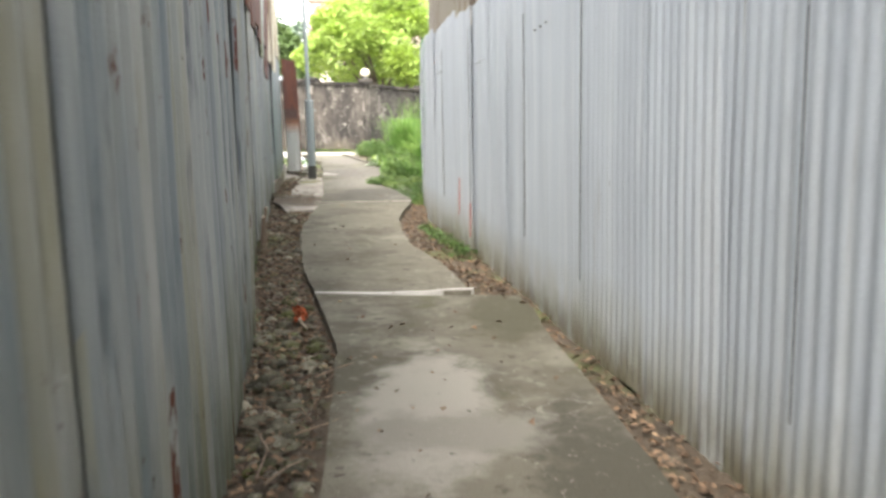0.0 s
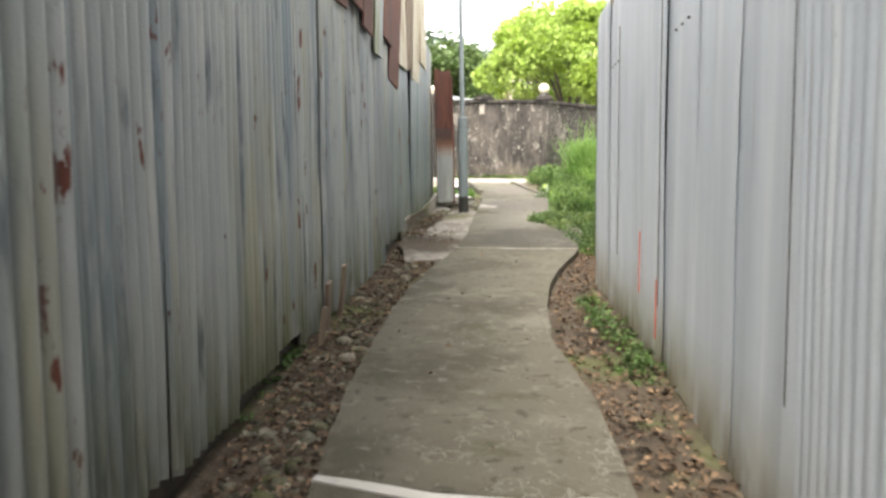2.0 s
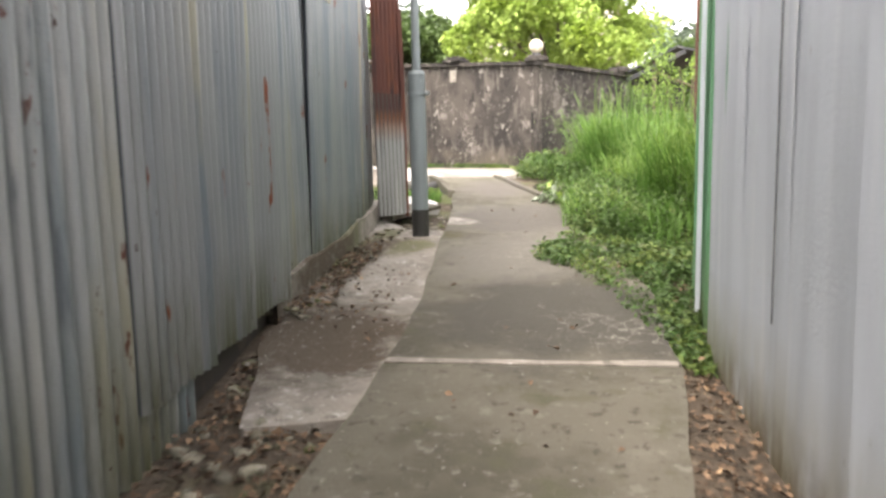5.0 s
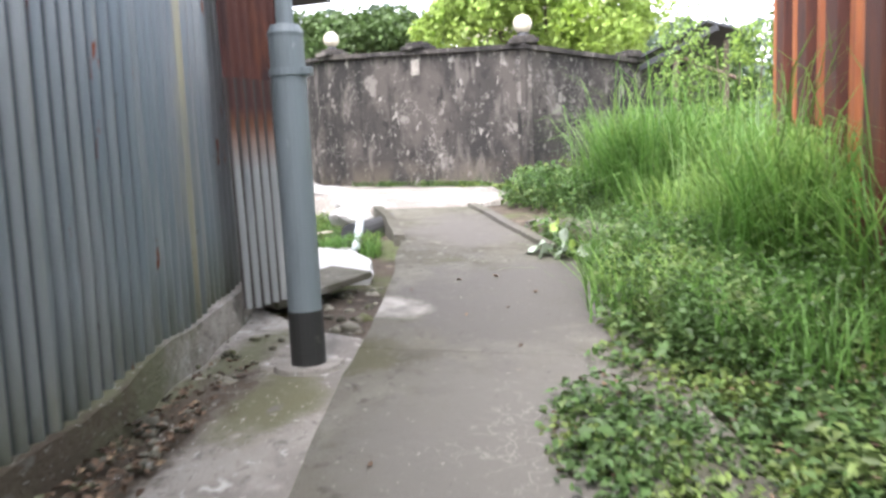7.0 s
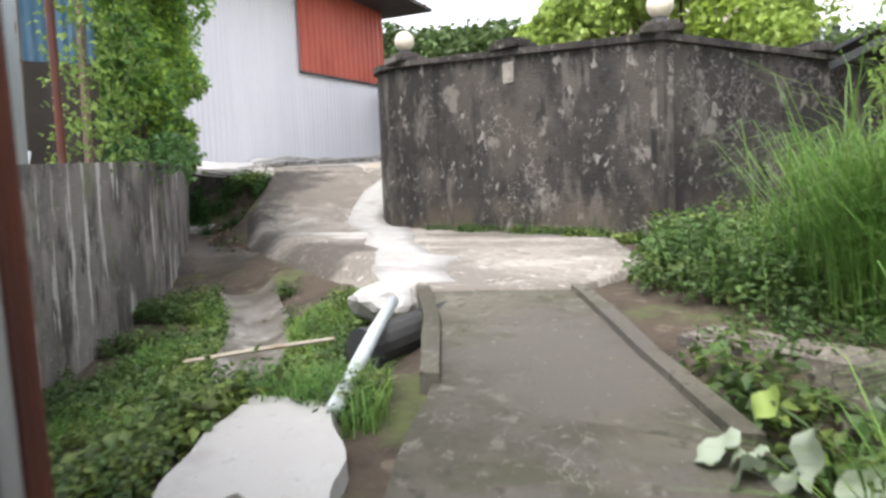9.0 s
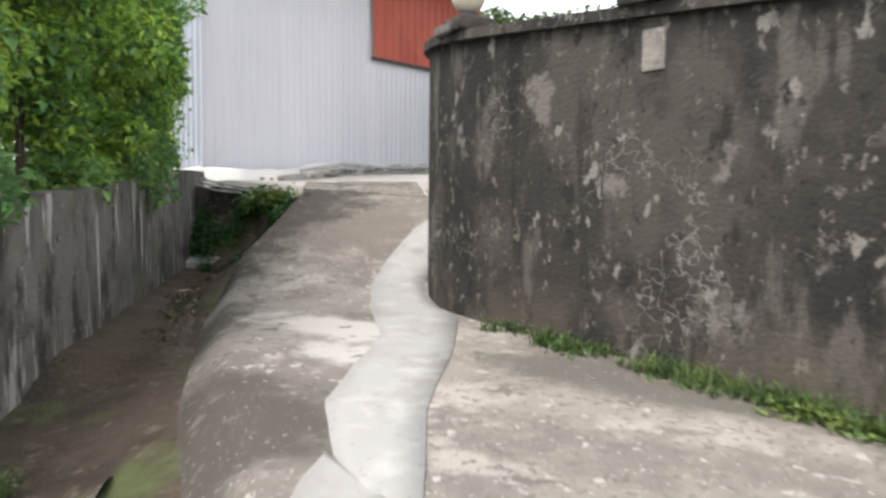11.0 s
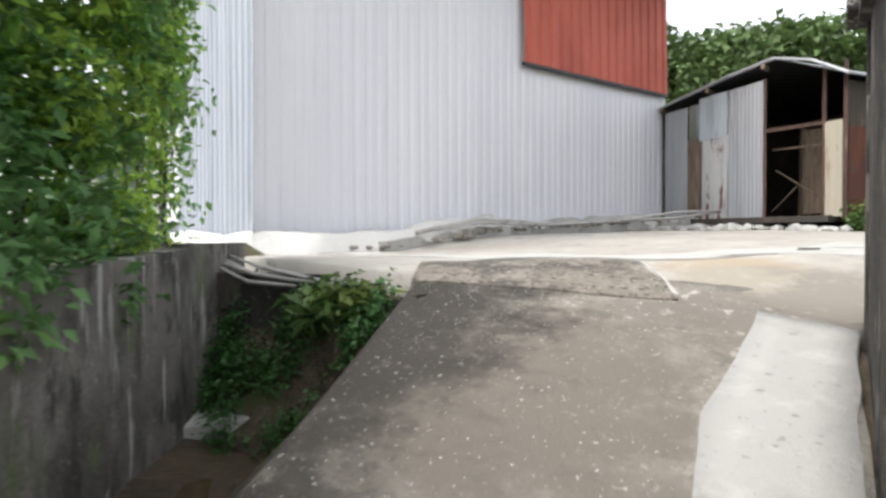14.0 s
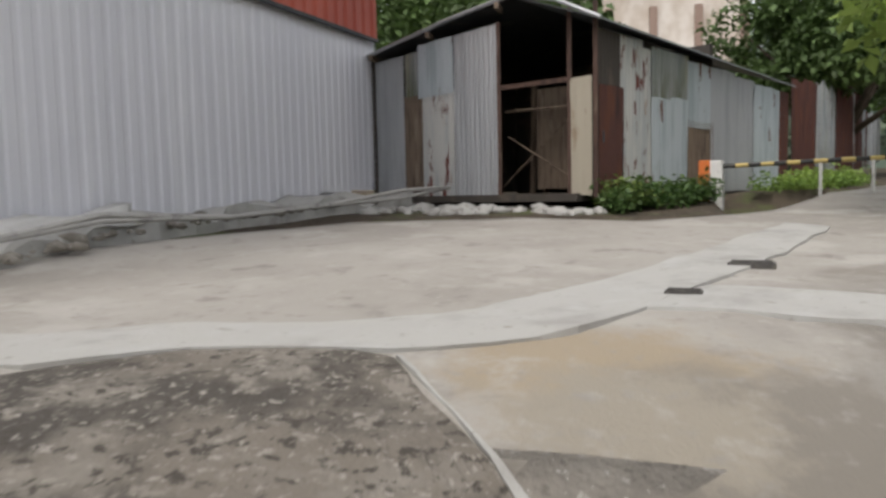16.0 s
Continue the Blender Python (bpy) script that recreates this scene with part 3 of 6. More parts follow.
def ribbon(left, right, lift, thick, n=24, across=8, wobble=0.0, skirt_l=(), rough=0.0):
    """A slab between two edges that follows the land. skirt_l: (out, down) steps of a shoulder beyond the left edge."""
    a, b = resample(left, n), resample(right, n)
    bm = bmesh.new()
    rows = []
    for i, (p, q) in enumerate(zip(a, b)):
        row = []
        side = (p - q).normalized()
        zedge = height(p.x, p.y) + lift
        grow = min(1.0, 0.12 + 5.0 * i / n)
        for out, floor_z, mixer in reversed(skirt_l):
            s = p + side * out * grow
            row.append(bm.verts.new((s.x, s.y, zedge * (1 - mixer) + min(zedge, floor_z) * mixer)))
        if not skirt_l:
            row.append(bm.verts.new((p.x, p.y, zedge - thick)))
        for k in range(across + 1):
            u = k / across
            s = p.lerp(q, u)
            if wobble and k in (0, across):
                w = wobble * noise.noise(Vector((s.x * 2.3, s.y * 2.3, 3.1 + k)))
                s = s + side * w
            row.append(bm.verts.new((s.x, s.y, height(s.x, s.y) + lift + rough * noise.noise(Vector((s.x * 1.7, s.y * 1.7, 9))))))
        row.append(bm.verts.new((q.x, q.y, height(q.x, q.y) + lift - thick)))
        rows.append(row)
    for r0, r1 in zip(rows[:-1], rows[1:]):
        for k in range(len(r0) - 1):
            bm.faces.new((r0[k], r0[k + 1], r1[k + 1], r1[k]))
    bm.faces.new(rows[0])
    bm.faces.new(rows[-1][::-1])
    return bm


# ---- ground ----
def axis(lo, hi, stepping, far):
    v = list(np.arange(lo, hi + 1e-6, stepping))
    d, s = stepping, []
    while d < far:
        d *= 1.6
        s.append(d)
    left, right, x0, x1 = [], [], lo, hi
    for d in s:
        x0 -= d
        x1 += d
        left.append(x0)
        right.append(x1)
    return left[::-1] + [float(x) for x in v] + right


gx, gy = axis(-16, 5, 0.25, 800), axis(-6, 34, 0.25, 800)
gv = [(x, y, terrain(x, y) if -40 < x < 30 and -20 < y < 70 else (height(x, y) - 0.1)) for y in gy for x in gx]
nx = len(gx)
gf = [(j * nx + i, j * nx + i + 1, (j + 1) * nx + i + 1, (j + 1) * nx + i) for j in range(len(gy) - 1) for i in range(nx - 1)]
ground = new("ground", mesh_of("ground", gv, gf, soil, True))
tagged(ground, "damp brown soil with moss beside the paving", "ground", kind="structure")

# ---- the footpath ----
PATH_EDGES = [(-0.42, -5.0, 0.85, -5.0), (-0.40, 0.0, 0.85, 0.0), (-0.41, 2.4, 0.80, 2.35), (-0.60, 4.1, 0.72, 3.6), (-0.95, 5.55, 0.66, 5.2), (-1.0, 5.68, 0.62, 5.55),
              (-1.0, 5.72, 0.25, 5.75), (-1.27, 6.65, 0.0, 7.0), (-1.5, 7.8, -0.32, 8.0), (-1.66, 8.6, -0.46, 8.9), (-1.8, 9.6, -0.55, 9.8), (-1.87, 10.6, -0.54, 10.6), (-1.95, 11.85, -0.45, 12.05),
              (-1.96, 11.9, -0.45, 12.1), (-2.0, 12.5, -0.5, 12.6), (-2.15, 13.5, -0.5, 13.45), (-2.36, 14.7, -0.7, 14.5), (-2.5, 15.7, -0.95, 15.6),
              (-2.5, 15.706, -0.95, 15.606), (-2.7, 17.0, -1.1, 17.0), (-2.95, 18.25, -1.55, 18.05),
              (-2.955, 18.256, -1.555, 18.056), (-3.2, 19.1, -2.0, 19.0), (-3.62, 20.0, -2.6, 20.25)]
footpath = thing("pavement_footpath", "grey worn concrete footpath in cast slabs", "footpath", kind="structure")
for i0, i1 in ((0, 5), (6, 12), (13, 17), (18, 20), (21, 23)):
    e = PATH_EDGES[i0:i1 + 1]
    n = int(4 * (e[-1][1] - e[0][1])) + 3
    part("slab", ribbon([p[:2] for p in e], [p[2:] for p in e], 0.0, 0.16, n, 8, 0.025, rough=0.008), concrete_path, footpath, smooth=False)
for pts, w, lift in (([(-1.0, 5.70), (-0.5, 5.66), (-0.1, 5.70), (0.05, 5.78), (0.28, 5.80)], 0.026, 0.010), ([(-1.96, 11.88), (-1.2, 11.98), (-0.47, 12.08)], 0.03, 0.006)):
    part("mortar_joint", ribbon([(x, y + w) for x, y in pts], [(x, y - w) for x, y in pts], lift, 0.05, 16, 2, 0.03), concrete_pale if lift > 0.008 else concrete_ramp, footpath, "pale mortar joint")
apron = part("pavement_apron", ribbon([(-2.3, 11.0), (-2.75, 12.0), (-3.05, 13.9), (-3.3, 15.6), (-3.45, 16.4)], [(-1.8, 11.2), (-1.86, 12.0), (-2.03, 13.5), (-2.25, 14.7), (-2.42, 15.8)], -0.012, 0.14, 40, 8, 0.08, rough=0.04), concrete_ramp)
tagged(apron, "broken rough concrete apron beside the tin wall", "pavement", kind="structure")
flap = part("slab", box((0.85, 0.42, 0.05), pose(-3.22, 16.75, 0.86, 3, -6, 62), 0.01), concrete_path)
tagged(flap, "loose grey concrete slab lying on rubble", "slab")
white_patch = part("pavement_patch", ribbon([(-3.5, 17.15), (-3.75, 17.65), (-3.72, 18.08)], [(-2.95, 17.25), (-3.0, 17.6), (-3.3, 18.1)], 0.0, 0.12, 12, 6, 0.12), concrete_pale)
tagged(white_patch, "fresh pale concrete patch beside the path", "pavement", kind="structure")

# ---- bridge kerbs and far bank ----
for name, pts in (("left", [(-3.0, 18.4), (-3.3, 19.2), (-3.68, 20.0)]), ("right", [(-1.62, 18.1), (-2.05, 18.95), (-2.62, 20.2)])):
    k = part("kerb", ribbon([(x - 0.05, y) for x, y in pts], [(x + 0.05, y) for x, y in pts], 0.045, 0.5, 12, 2, 0.01), concrete_path)
    tagged(k, "low worn concrete kerb along the footbridge", "kerb", "kerbs of the footbridge")
bank = part("retaining_kerb", ribbon([(-1.75, 19.6), (-0.9, 19.25), (0.4, 19.0)], [(-1.95, 19.35), (-0.9, 19.0), (0.4, 18.75)], -0.02, 0.7, 10, 3, 0.05), concrete_dark)
tagged(bank, "rough concrete edge of the ditch", "retaining wall")

# ---- junction, ramp and road ----
ramp = part("pavement_ramp", ribbon([(-3.66, 20.03), (-4.6, 21.3), (-6.2, 22.6), (-7.3, 23.7), (-8.1, 24.5), (-9.1, 25.75), (-9.68, 26.95), (-10.28, 28.12), (-10.4, 28.9)],
                                    [(-2.64, 20.28), (-2.3, 21.5), (-3.0, 23.95), (-5.5, 25.4), (-6.9, 26.2), (-7.05, 26.6), (-7.25, 27.6), (-7.5, 28.6), (-7.5, 29.3)], 0.0, 0.2, 60, 14,
                                    skirt_l=((0.10, 0.7, 0.06), (0.32, 0.7, 0.33), (0.62, 0.66, 0.72), (0.95, 0.62, 1.0)), rough=0.02), concrete_ramp, smooth=True)
tagged(ramp, "stained rough concrete ramp with sloping shoulder", "ramp", kind="structure")
strip = part("pavement_strip", ribbon([(-4.95, 22.0), (-5.45, 22.55), (-5.7, 23.15), (-6.1, 24.05), (-6.8, 24.9), (-7.35, 25.7), (-7.65, 26.6), (-7.9, 27.4), (-8.05, 28.85)],
                                      [(-4.2, 21.5), (-4.9, 22.7), (-5.45, 24.0), (-5.95, 24.98), (-6.42, 25.36), (-6.85, 25.9), (-7.02, 26.5), (-7.28, 27.5), (-7.5, 28.85)], 0.014, 0.1, 60, 3, 0.03, rough=0.02), concrete_strip, smooth=True)
tagged(strip, "smooth pale newer concrete strip up the ramp", "pavement", kind="structure")
strip2 = part("pavement_strip", ribbon([(-4.1, 20.2), (-4.45, 20.8), (-4.75, 21.4), (-5.0, 22.0)], [(-3.55, 20.35), (-3.8, 20.75), (-3.9, 21.15), (-3.95, 21.5)], 0.012, 0.1, 40, 3, 0.07), concrete_strip, smooth=True)
tagged(strip2, "pale concrete smeared across the junction", "pavement", kind="structure")
ROAD_S = [(-26.0, 30.3), (-15.4, 29.3), (-11.9, 28.15), (-10.1, 28.3), (-9.2, 28.95), (-8.2, 29.0), (-7.5, 28.95), (-5.8, 30.5), (-3.9, 36.0), (1.5, 46.0), (5.0, 54.0)]
ROAD_N = [(-26.0, 31.6), (-15.4, 31.0), (-13.1, 31.8), (-12.4, 32.9), (-11.4, 34.3), (-9.8, 35.0), (-8.5, 34.7), (-7.2, 35.6), (-5.0, 39.6), (-1.0, 47.0), (2.5, 56.0)]
road = part("road", ribbon(ROAD_S, ROAD_N, 0.004, 0.22, 70, 22, rough=0.02), concrete_road, smooth=True)
tagged(road, "pale worn concrete road", "road", kind="structure")
slab2 = part("pavement_slab", ribbon([(-10.75, 28.75), (-10.4, 29.2), (-10.0, 29.55), (-9.55, 29.68), (-9.22, 29.64), (-9.05, 29.42), (-8.7, 28.98)],
                                     [(-10.3, 28.1), (-9.95, 28.36), (-9.7, 28.42), (-9.4, 28.5), (-9.1, 28.58), (-8.85, 28.68), (-8.55, 28.8)], 0.014, 0.1, 60, 14, 0.03, rough=0.02), concrete_dark)
tagged(slab2, "dark pitted old concrete slab on the ramp head", "pavement", kind="structure")
pale_band = part("pavement_band", ribbon([(-15, 30.3), (-10.95, 29.66), (-9.94, 30.03), (-9.11, 30.32), (-8.76, 30.89), (-8.25, 31.89), (-7.19, 34.29)],
                                         [(-15, 29.75), (-10.5, 29.2), (-10.0, 29.56), (-9.2, 29.72), (-8.6, 30.05), (-8.3, 30.61), (-7.8, 31.7), (-6.85, 34.1)], 0.022, 0.1, 60, 3, 0.05, rough=0.02), concrete_pale)
slab_joint = part("pavement_joint", ribbon([(-9.215, 29.66), (-8.88, 29.24), (-8.60, 28.86)], [(-9.19, 29.66), (-8.855, 29.23), (-8.575, 28.86)], 0.018, 0.04, 12, 2, 0.02, rough=0.02), concrete_pale)
tagged(slab_joint, "thin pale mortar joint between the slabs", "pavement", kind="structure")
tagged(pale_band, "pale reinstated trench strip across the road", "road", kind="structure")
pale_band2 = part("pavement_band", ribbon([(-8.1, 30.98), (-7.4, 30.8), (-6.3, 30.75)], [(-8.42, 30.5), (-7.5, 30.3), (-6.4, 30.3)], 0.020, 0.1, 16, 3, 0.05, rough=0.02), concrete_pale)
tagged(pale_band2, "pale reinstated trench strip across the road", "road", kind="structure")
for x, y, w, d, a in ((-7.78, 31.8, 0.26, 0.15, -8), (-8.2, 30.8, 0.17, 0.09, -8)):
    c = thing("drain_cover", "dark iron drain cover set in the road", "drain cover", "drain covers of the road", m=pose(x, y, height(x, y) + 0.017, 0, 0, a))
    part("frame", box((w, d, 0.03), None, 0.004), iron_cover, c)
    for k in range(5):
        part("bar", box((w * 0.86, d * 0.09, 0.012), pose(0, d * (-0.36 + 0.18 * k), 0.018)), iron_cover, c)


# ---- corrugated sheets ----
def sheet_mesh(name, width, high, pitch, amp, material, square=False, ragged=0.03, seed=0):
    per = 8 if square else 6
    n = max(2, int(round(width / pitch))) * per
    rows = 5
    verts, faces = [], []
    for j in range(rows + 1):
        for i in range(n + 1):
            x = width * i / n
            ph = (i % per) / per
            y = amp * ((1 if 0.18 < ph < 0.6 else -1) if square else math.sin(2 * math.pi * ph))
            z = high * j / rows
            if j == 0:
                z += ragged * (noise.noise(Vector((x * 2.0, seed * 7.7, 0))) + 0.3)
            if j == rows:
                z += ragged * noise.noise(Vector((x * 3.0, seed * 3.7, 9)))
            y += 0.012 * noise.noise(Vector((x * 1.5, z * 1.1, seed * 5.0)))
            verts.append((x, y, z))
    for j in range(rows):
        for i in range(n):
            a = j * (n + 1) + i
            faces.append((a, a + 1, a + n + 2, a + n + 1))
    return mesh_of(name, verts, faces, material, not square)


def fence_run(parent, poly, width, high, pitch, amp, materials, base=0.0, square=False, tilt=0.8, variants=4, rng=None, ragged=0.03, loose=1.0):
    rng = rng or random.Random(5)
    shared = [[sheet_mesh("sheet", width * 1.09, high, pitch, amp, m, square, ragged, s) for s in range(variants)] for m in materials]
    pts = along(poly, width)
    for i, (x, y, a) in enumerate(pts):
        pool = shared[rng.randrange(len(shared))]
        o = part("sheet", rng.choice(pool), None, parent)
        off = loose * (0.012 * (i % 2) + rng.uniform(-0.006, 0.006))
        nxv = Vector((-math.sin(a), math.cos(a)))
        o.matrix_basis = pose(x + nxv.x * off, y + nxv.y * off, height(x, y) + (base(y) if callable(base) else base) + rng.uniform(-0.03, 0.03), 0, rng.uniform(-tilt, tilt), math.degrees(a))
        o.matrix_basis = o.matrix_basis @ pose(0, 0, 0, loose * rng.uniform(-0.8, 0.8), 0, loose * rng.uniform(-0.7, 0.7))


wall_l = thing("wall_west", "weathered grey corrugated iron wall with rust streaks", "wall", kind="structure")
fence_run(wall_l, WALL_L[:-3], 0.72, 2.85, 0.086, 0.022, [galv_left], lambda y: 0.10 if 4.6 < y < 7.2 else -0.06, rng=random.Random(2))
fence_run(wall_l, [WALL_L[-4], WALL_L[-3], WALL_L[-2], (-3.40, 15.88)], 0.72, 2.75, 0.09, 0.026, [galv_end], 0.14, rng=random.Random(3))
plinth = part("wall_plinth", ribbon([(-3.1, 12.6), (-3.3, 14.5), (-3.68, 16.6)], [(-2.86, 12.5), (-3.1, 14.5), (-3.47, 16.6)], 0.20, 0.4, 16, 2, 0.05, rough=0.05), concrete_ramp)
tagged(plinth, "mossy concrete footing under the tin wall", "wall", kind="structure")
ez = height(-3.3, 16.2)
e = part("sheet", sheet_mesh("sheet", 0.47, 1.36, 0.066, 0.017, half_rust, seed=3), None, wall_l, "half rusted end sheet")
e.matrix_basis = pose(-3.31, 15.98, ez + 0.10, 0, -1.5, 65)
e = part("sheet", sheet_mesh("sheet", 0.48, 1.3, 0.066, 0.015, rust_sheet, seed=4), None, wall_l, "dark rusted end sheet")
e.matrix_basis = pose(-3.335, 15.99, ez + 1.22, 0, -1.5, 65)
e = part("sheet", sheet_mesh("sheet", 0.07, 2.35, 0.035, 0.006, rust_sheet, seed=6), None, wall_l, "dark rusted end strip")
e.matrix_basis = pose(-3.12, 16.40, ez + 0.08, 0, -1.5, 65)
# patched boards hung along the eaves
rng = random.Random(11)
for s, (lo, hi, w, ma) in enumerate(((2.62, 3.5, 0.30, rust_sheet), (2.50, 3.5, 0.36, rust_sheet), (2.62, 3.6, 0.5, rust_sheet), (2.46, 3.5, 0.34, rust_sheet), (2.30, 3.5, 0.34, galv_left), (2.52, 3.5, 0.4, rust_sheet),
                                   (2.08, 3.6, 0.55, rust_sheet), (2.34, 3.6, 0.5, cream_board), (2.36, 3.7, 0.45, wood_old), (2.22, 3.7, 0.55, cream_board), (2.48, 3.8, 0.5, cream_board))):
    y = 8.2 + 0.62 * s
    x = np.interp(y, [p[1] for p in WALL_L], [p[0] for p in WALL_L]) + 0.05
    b = part("board", box((0.022, w * 1.3, hi - lo), None, 0.004), ma, wall_l, "hanging patch board")
    b.matrix_basis = pose(float(x), y, height(float(x), y) + (lo + hi) / 2 - 0.05, rng.uniform(-4, 4), rng.uniform(-1, 3), 9)

wall_r = thing("wall_east", "pale blue-grey corrugated iron wall, stained at its foot", "wall", kind="structure")
fence_run(wall_r, WALL_R[:4], 0.78, 2.68, 0.076, 0.0036, [galv_right], -0.09, rng=random.Random(4), tilt=0.9, loose=0.3)
fence_run(wall_r, WALL_R[3:], 0.70, 2.63, 0.35, 0.004, [galv_right], -0.09, rng=random.Random(14), tilt=0.6, loose=0.35)
for x, y, z, h in ((0.24, 8.22, 0.62, 0.42), (0.335, 7.62, 0.40, 0.36)):
    part("paint_mark", box((0.006, 0.016, h), pose(x, y, z, 2, 0, 10), 0.001), red_sheet, wall_r, "thin red paint mark")
for i, (x, y, a) in enumerate(along(WALL_R[1:], 0.71)):
    ox, oy, zz = -math.sin(a) * 0.022, math.cos(a) * 0.022, height(x, y)
    if i % 5 in (1, 3):
        part("seam", box((0.0025, 0.005, 1.7 + 0.1 * (i % 4)), pose(x + ox, y + oy, zz + 1.3, 0, 0.4 * (i % 3) - 0.4, math.degrees(a))), black_metal, wall_r, "dark open seam between sheets")
    for k in range(3 if i % 3 == 1 else 0):
        u = 0.06 + 0.15 * k
        part("nail", box((0.013, 0.014, 0.013), pose(x + ox + u * math.cos(a), y + oy + u * math.sin(a), zz + 1.93 + 0.012 * ((i * 7 + k * 5) % 5), 0, 0, math.degrees(a)), 0.003), black_metal, wall_r)
up = part("board", box((0.03, 3.2, 1.2), pose(0.10, 10.6, 3.55, 0, 0, 7), 0.01), cream_board, wall_r, "cream board above the sheets")
up = part("board", box((0.03, 1.2, 0.8), pose(0.36, 8.6, 3.1, 3, 0, 9), 0.01), wood_old, wall_r, "brown board above the sheets")
wall_g = thing("wall_green", "green painted metal sheet wall", "wall", kind="structure")
fence_run(wall_g, [(-0.24, 12.2), (-0.22, 13.1), (-0.05, 14.2), (0.12, 15.4)], 0.8, 2.7, 0.20, 0.012, [green_sheet], 0.0, square=True, rng=random.Random(6))
b = part("trim", box((0.10, 0.03, 2.1), pose(-0.27, 13.05, 1.5, 0, -2, 84), 0.006), galv_right, wall_g, "pale vertical cover strip")
wall_o = thing("wall_orange", "rusty orange metal panels between dark posts", "wall", kind="structure")
for i in range(5):
    x, y = 0.20 + 0.05 * i, 15.55 + 0.86 * i
    part("panel", sheet_mesh("panel", 0.72, 2.9, 0.36, 0.012, orange_sheet, True, seed=i), None, wall_o, m=pose(x, y, height(x, y) - 0.05, 0, 0, 87))
    part("post", box((0.11, 0.24, 3.0), pose(x - 0.02, y - 0.07, height(x, y) + 1.45), 0.008), rust_sheet, wall_o, "dark rusted post")


# ---- boundary wall ----
def wall_block(p, q, z0p, z0q, z1p, z1q, thick, n=10):
    bm = bmesh.new()
    d = Vector((q[0] - p[0], q[1] - p[1], 0))
    nv = Vector((-d.y, d.x, 0)).normalized() * thick / 2
    rows = []
    for i in range(n + 1):
        u = i / n
        c = Vector((p[0], p[1], 0)) + d * u
        z0, z1 = z0p + (z0q - z0p) * u, z1p + (z1q - z1p) * u
        rows.append([bm.verts.new((*(c + nv).xy, z0)), bm.verts.new((*(c - nv).xy, z0)), bm.verts.new((*(c - nv).xy, z1)), bm.verts.new((*(c + nv).xy, z1))])
    for a, b in zip(rows[:-1], rows[1:]):
        for k in range(4):
            bm.faces.new((a[k], a[(k + 1) % 4], b[(k + 1) % 4], b[k]))
    bm.faces.new(rows[0])
    bm.faces.new(rows[-1][::-1])
    return bm


def origin_part(name, bm, material, parent, at, label=""):
    """A part whose own origin is at the given place, so that stains measure from its foot."""
    for v in bm.verts:
        v.co -= Vector(at)
    return part(name, bm, material, parent, label, m=Matrix.Translation(at))


# dark backing added so the gaps around the sheets look shaded
for side, poly, par in ((0.10, WALL_L[:-1] + [(-3.40, 15.95)], wall_l), (-0.10, WALL_R, wall_r)):
    for p, q in zip(poly[:-1], poly[1:]):
        a = math.atan2(q[1] - p[1], q[0] - p[0])
        sx, sy = -math.sin(a) * side, math.cos(a) * side
        zz = raw_height(*p), raw_height(*q)
        part("backing", wall_block((p[0] + sx, p[1] + sy), (q[0] + sx, q[1] + sy), zz[0] - 0.3, zz[1] - 0.3, zz[0] + 2.35, zz[1] + 2.35, 0.05, 2), dark_inside, par, "dark backing in place of the shade behind the sheets")
# upper walls and roof edges, largely out of view, added to cut skylight
for side, poly, par, lo, hi, ma in ((0.16, WALL_L[:-1] + [(-3.40, 15.95)], wall_l, 2.3, 4.5, galv_left), (-0.16, WALL_R, wall_r, 2.3, 3.75, cream_board)):
    for p, q in zip(poly[:-1], poly[1:]):
        a = math.atan2(q[1] - p[1], q[0] - p[0])
        nvx, nvy = -math.sin(a), math.cos(a)
        zz = raw_height(*p), raw_height(*q)
        part("upper_wall", wall_block((p[0] + nvx * side, p[1] + nvy * side), (q[0] + nvx * side, q[1] + nvy * side), zz[0] + lo, zz[1] + lo, zz[0] + hi, zz[1] + hi, 0.06, 2), ma, par, "upper boarding added to cut skylight")
        o = 1.15 * (1 if side > 0 else -1)
        part("eaves", wall_block((p[0] + nvx * o, p[1] + nvy * o), (q[0] + nvx * o, q[1] + nvy * o), zz[0] + hi, zz[1] + hi, zz[0] + hi + 0.05, zz[1] + hi + 0.05, 3.0, 2), black_metal, par, "unseen dark roof sheet added to cut skylight")
bwall = thing("wall_boundary", "black-stained rendered boundary wall with coping and piers", "wall", kind="structure")
TOPS = [3.3, 3.42, 3.71, 3.74, 3.77, 3.80, 3.83, 3.86, 4.0]
FOOT = [0.95, 1.0, 1.1, 1.1, 1.1, 1.1, 1.15, 1.2, 1.9]


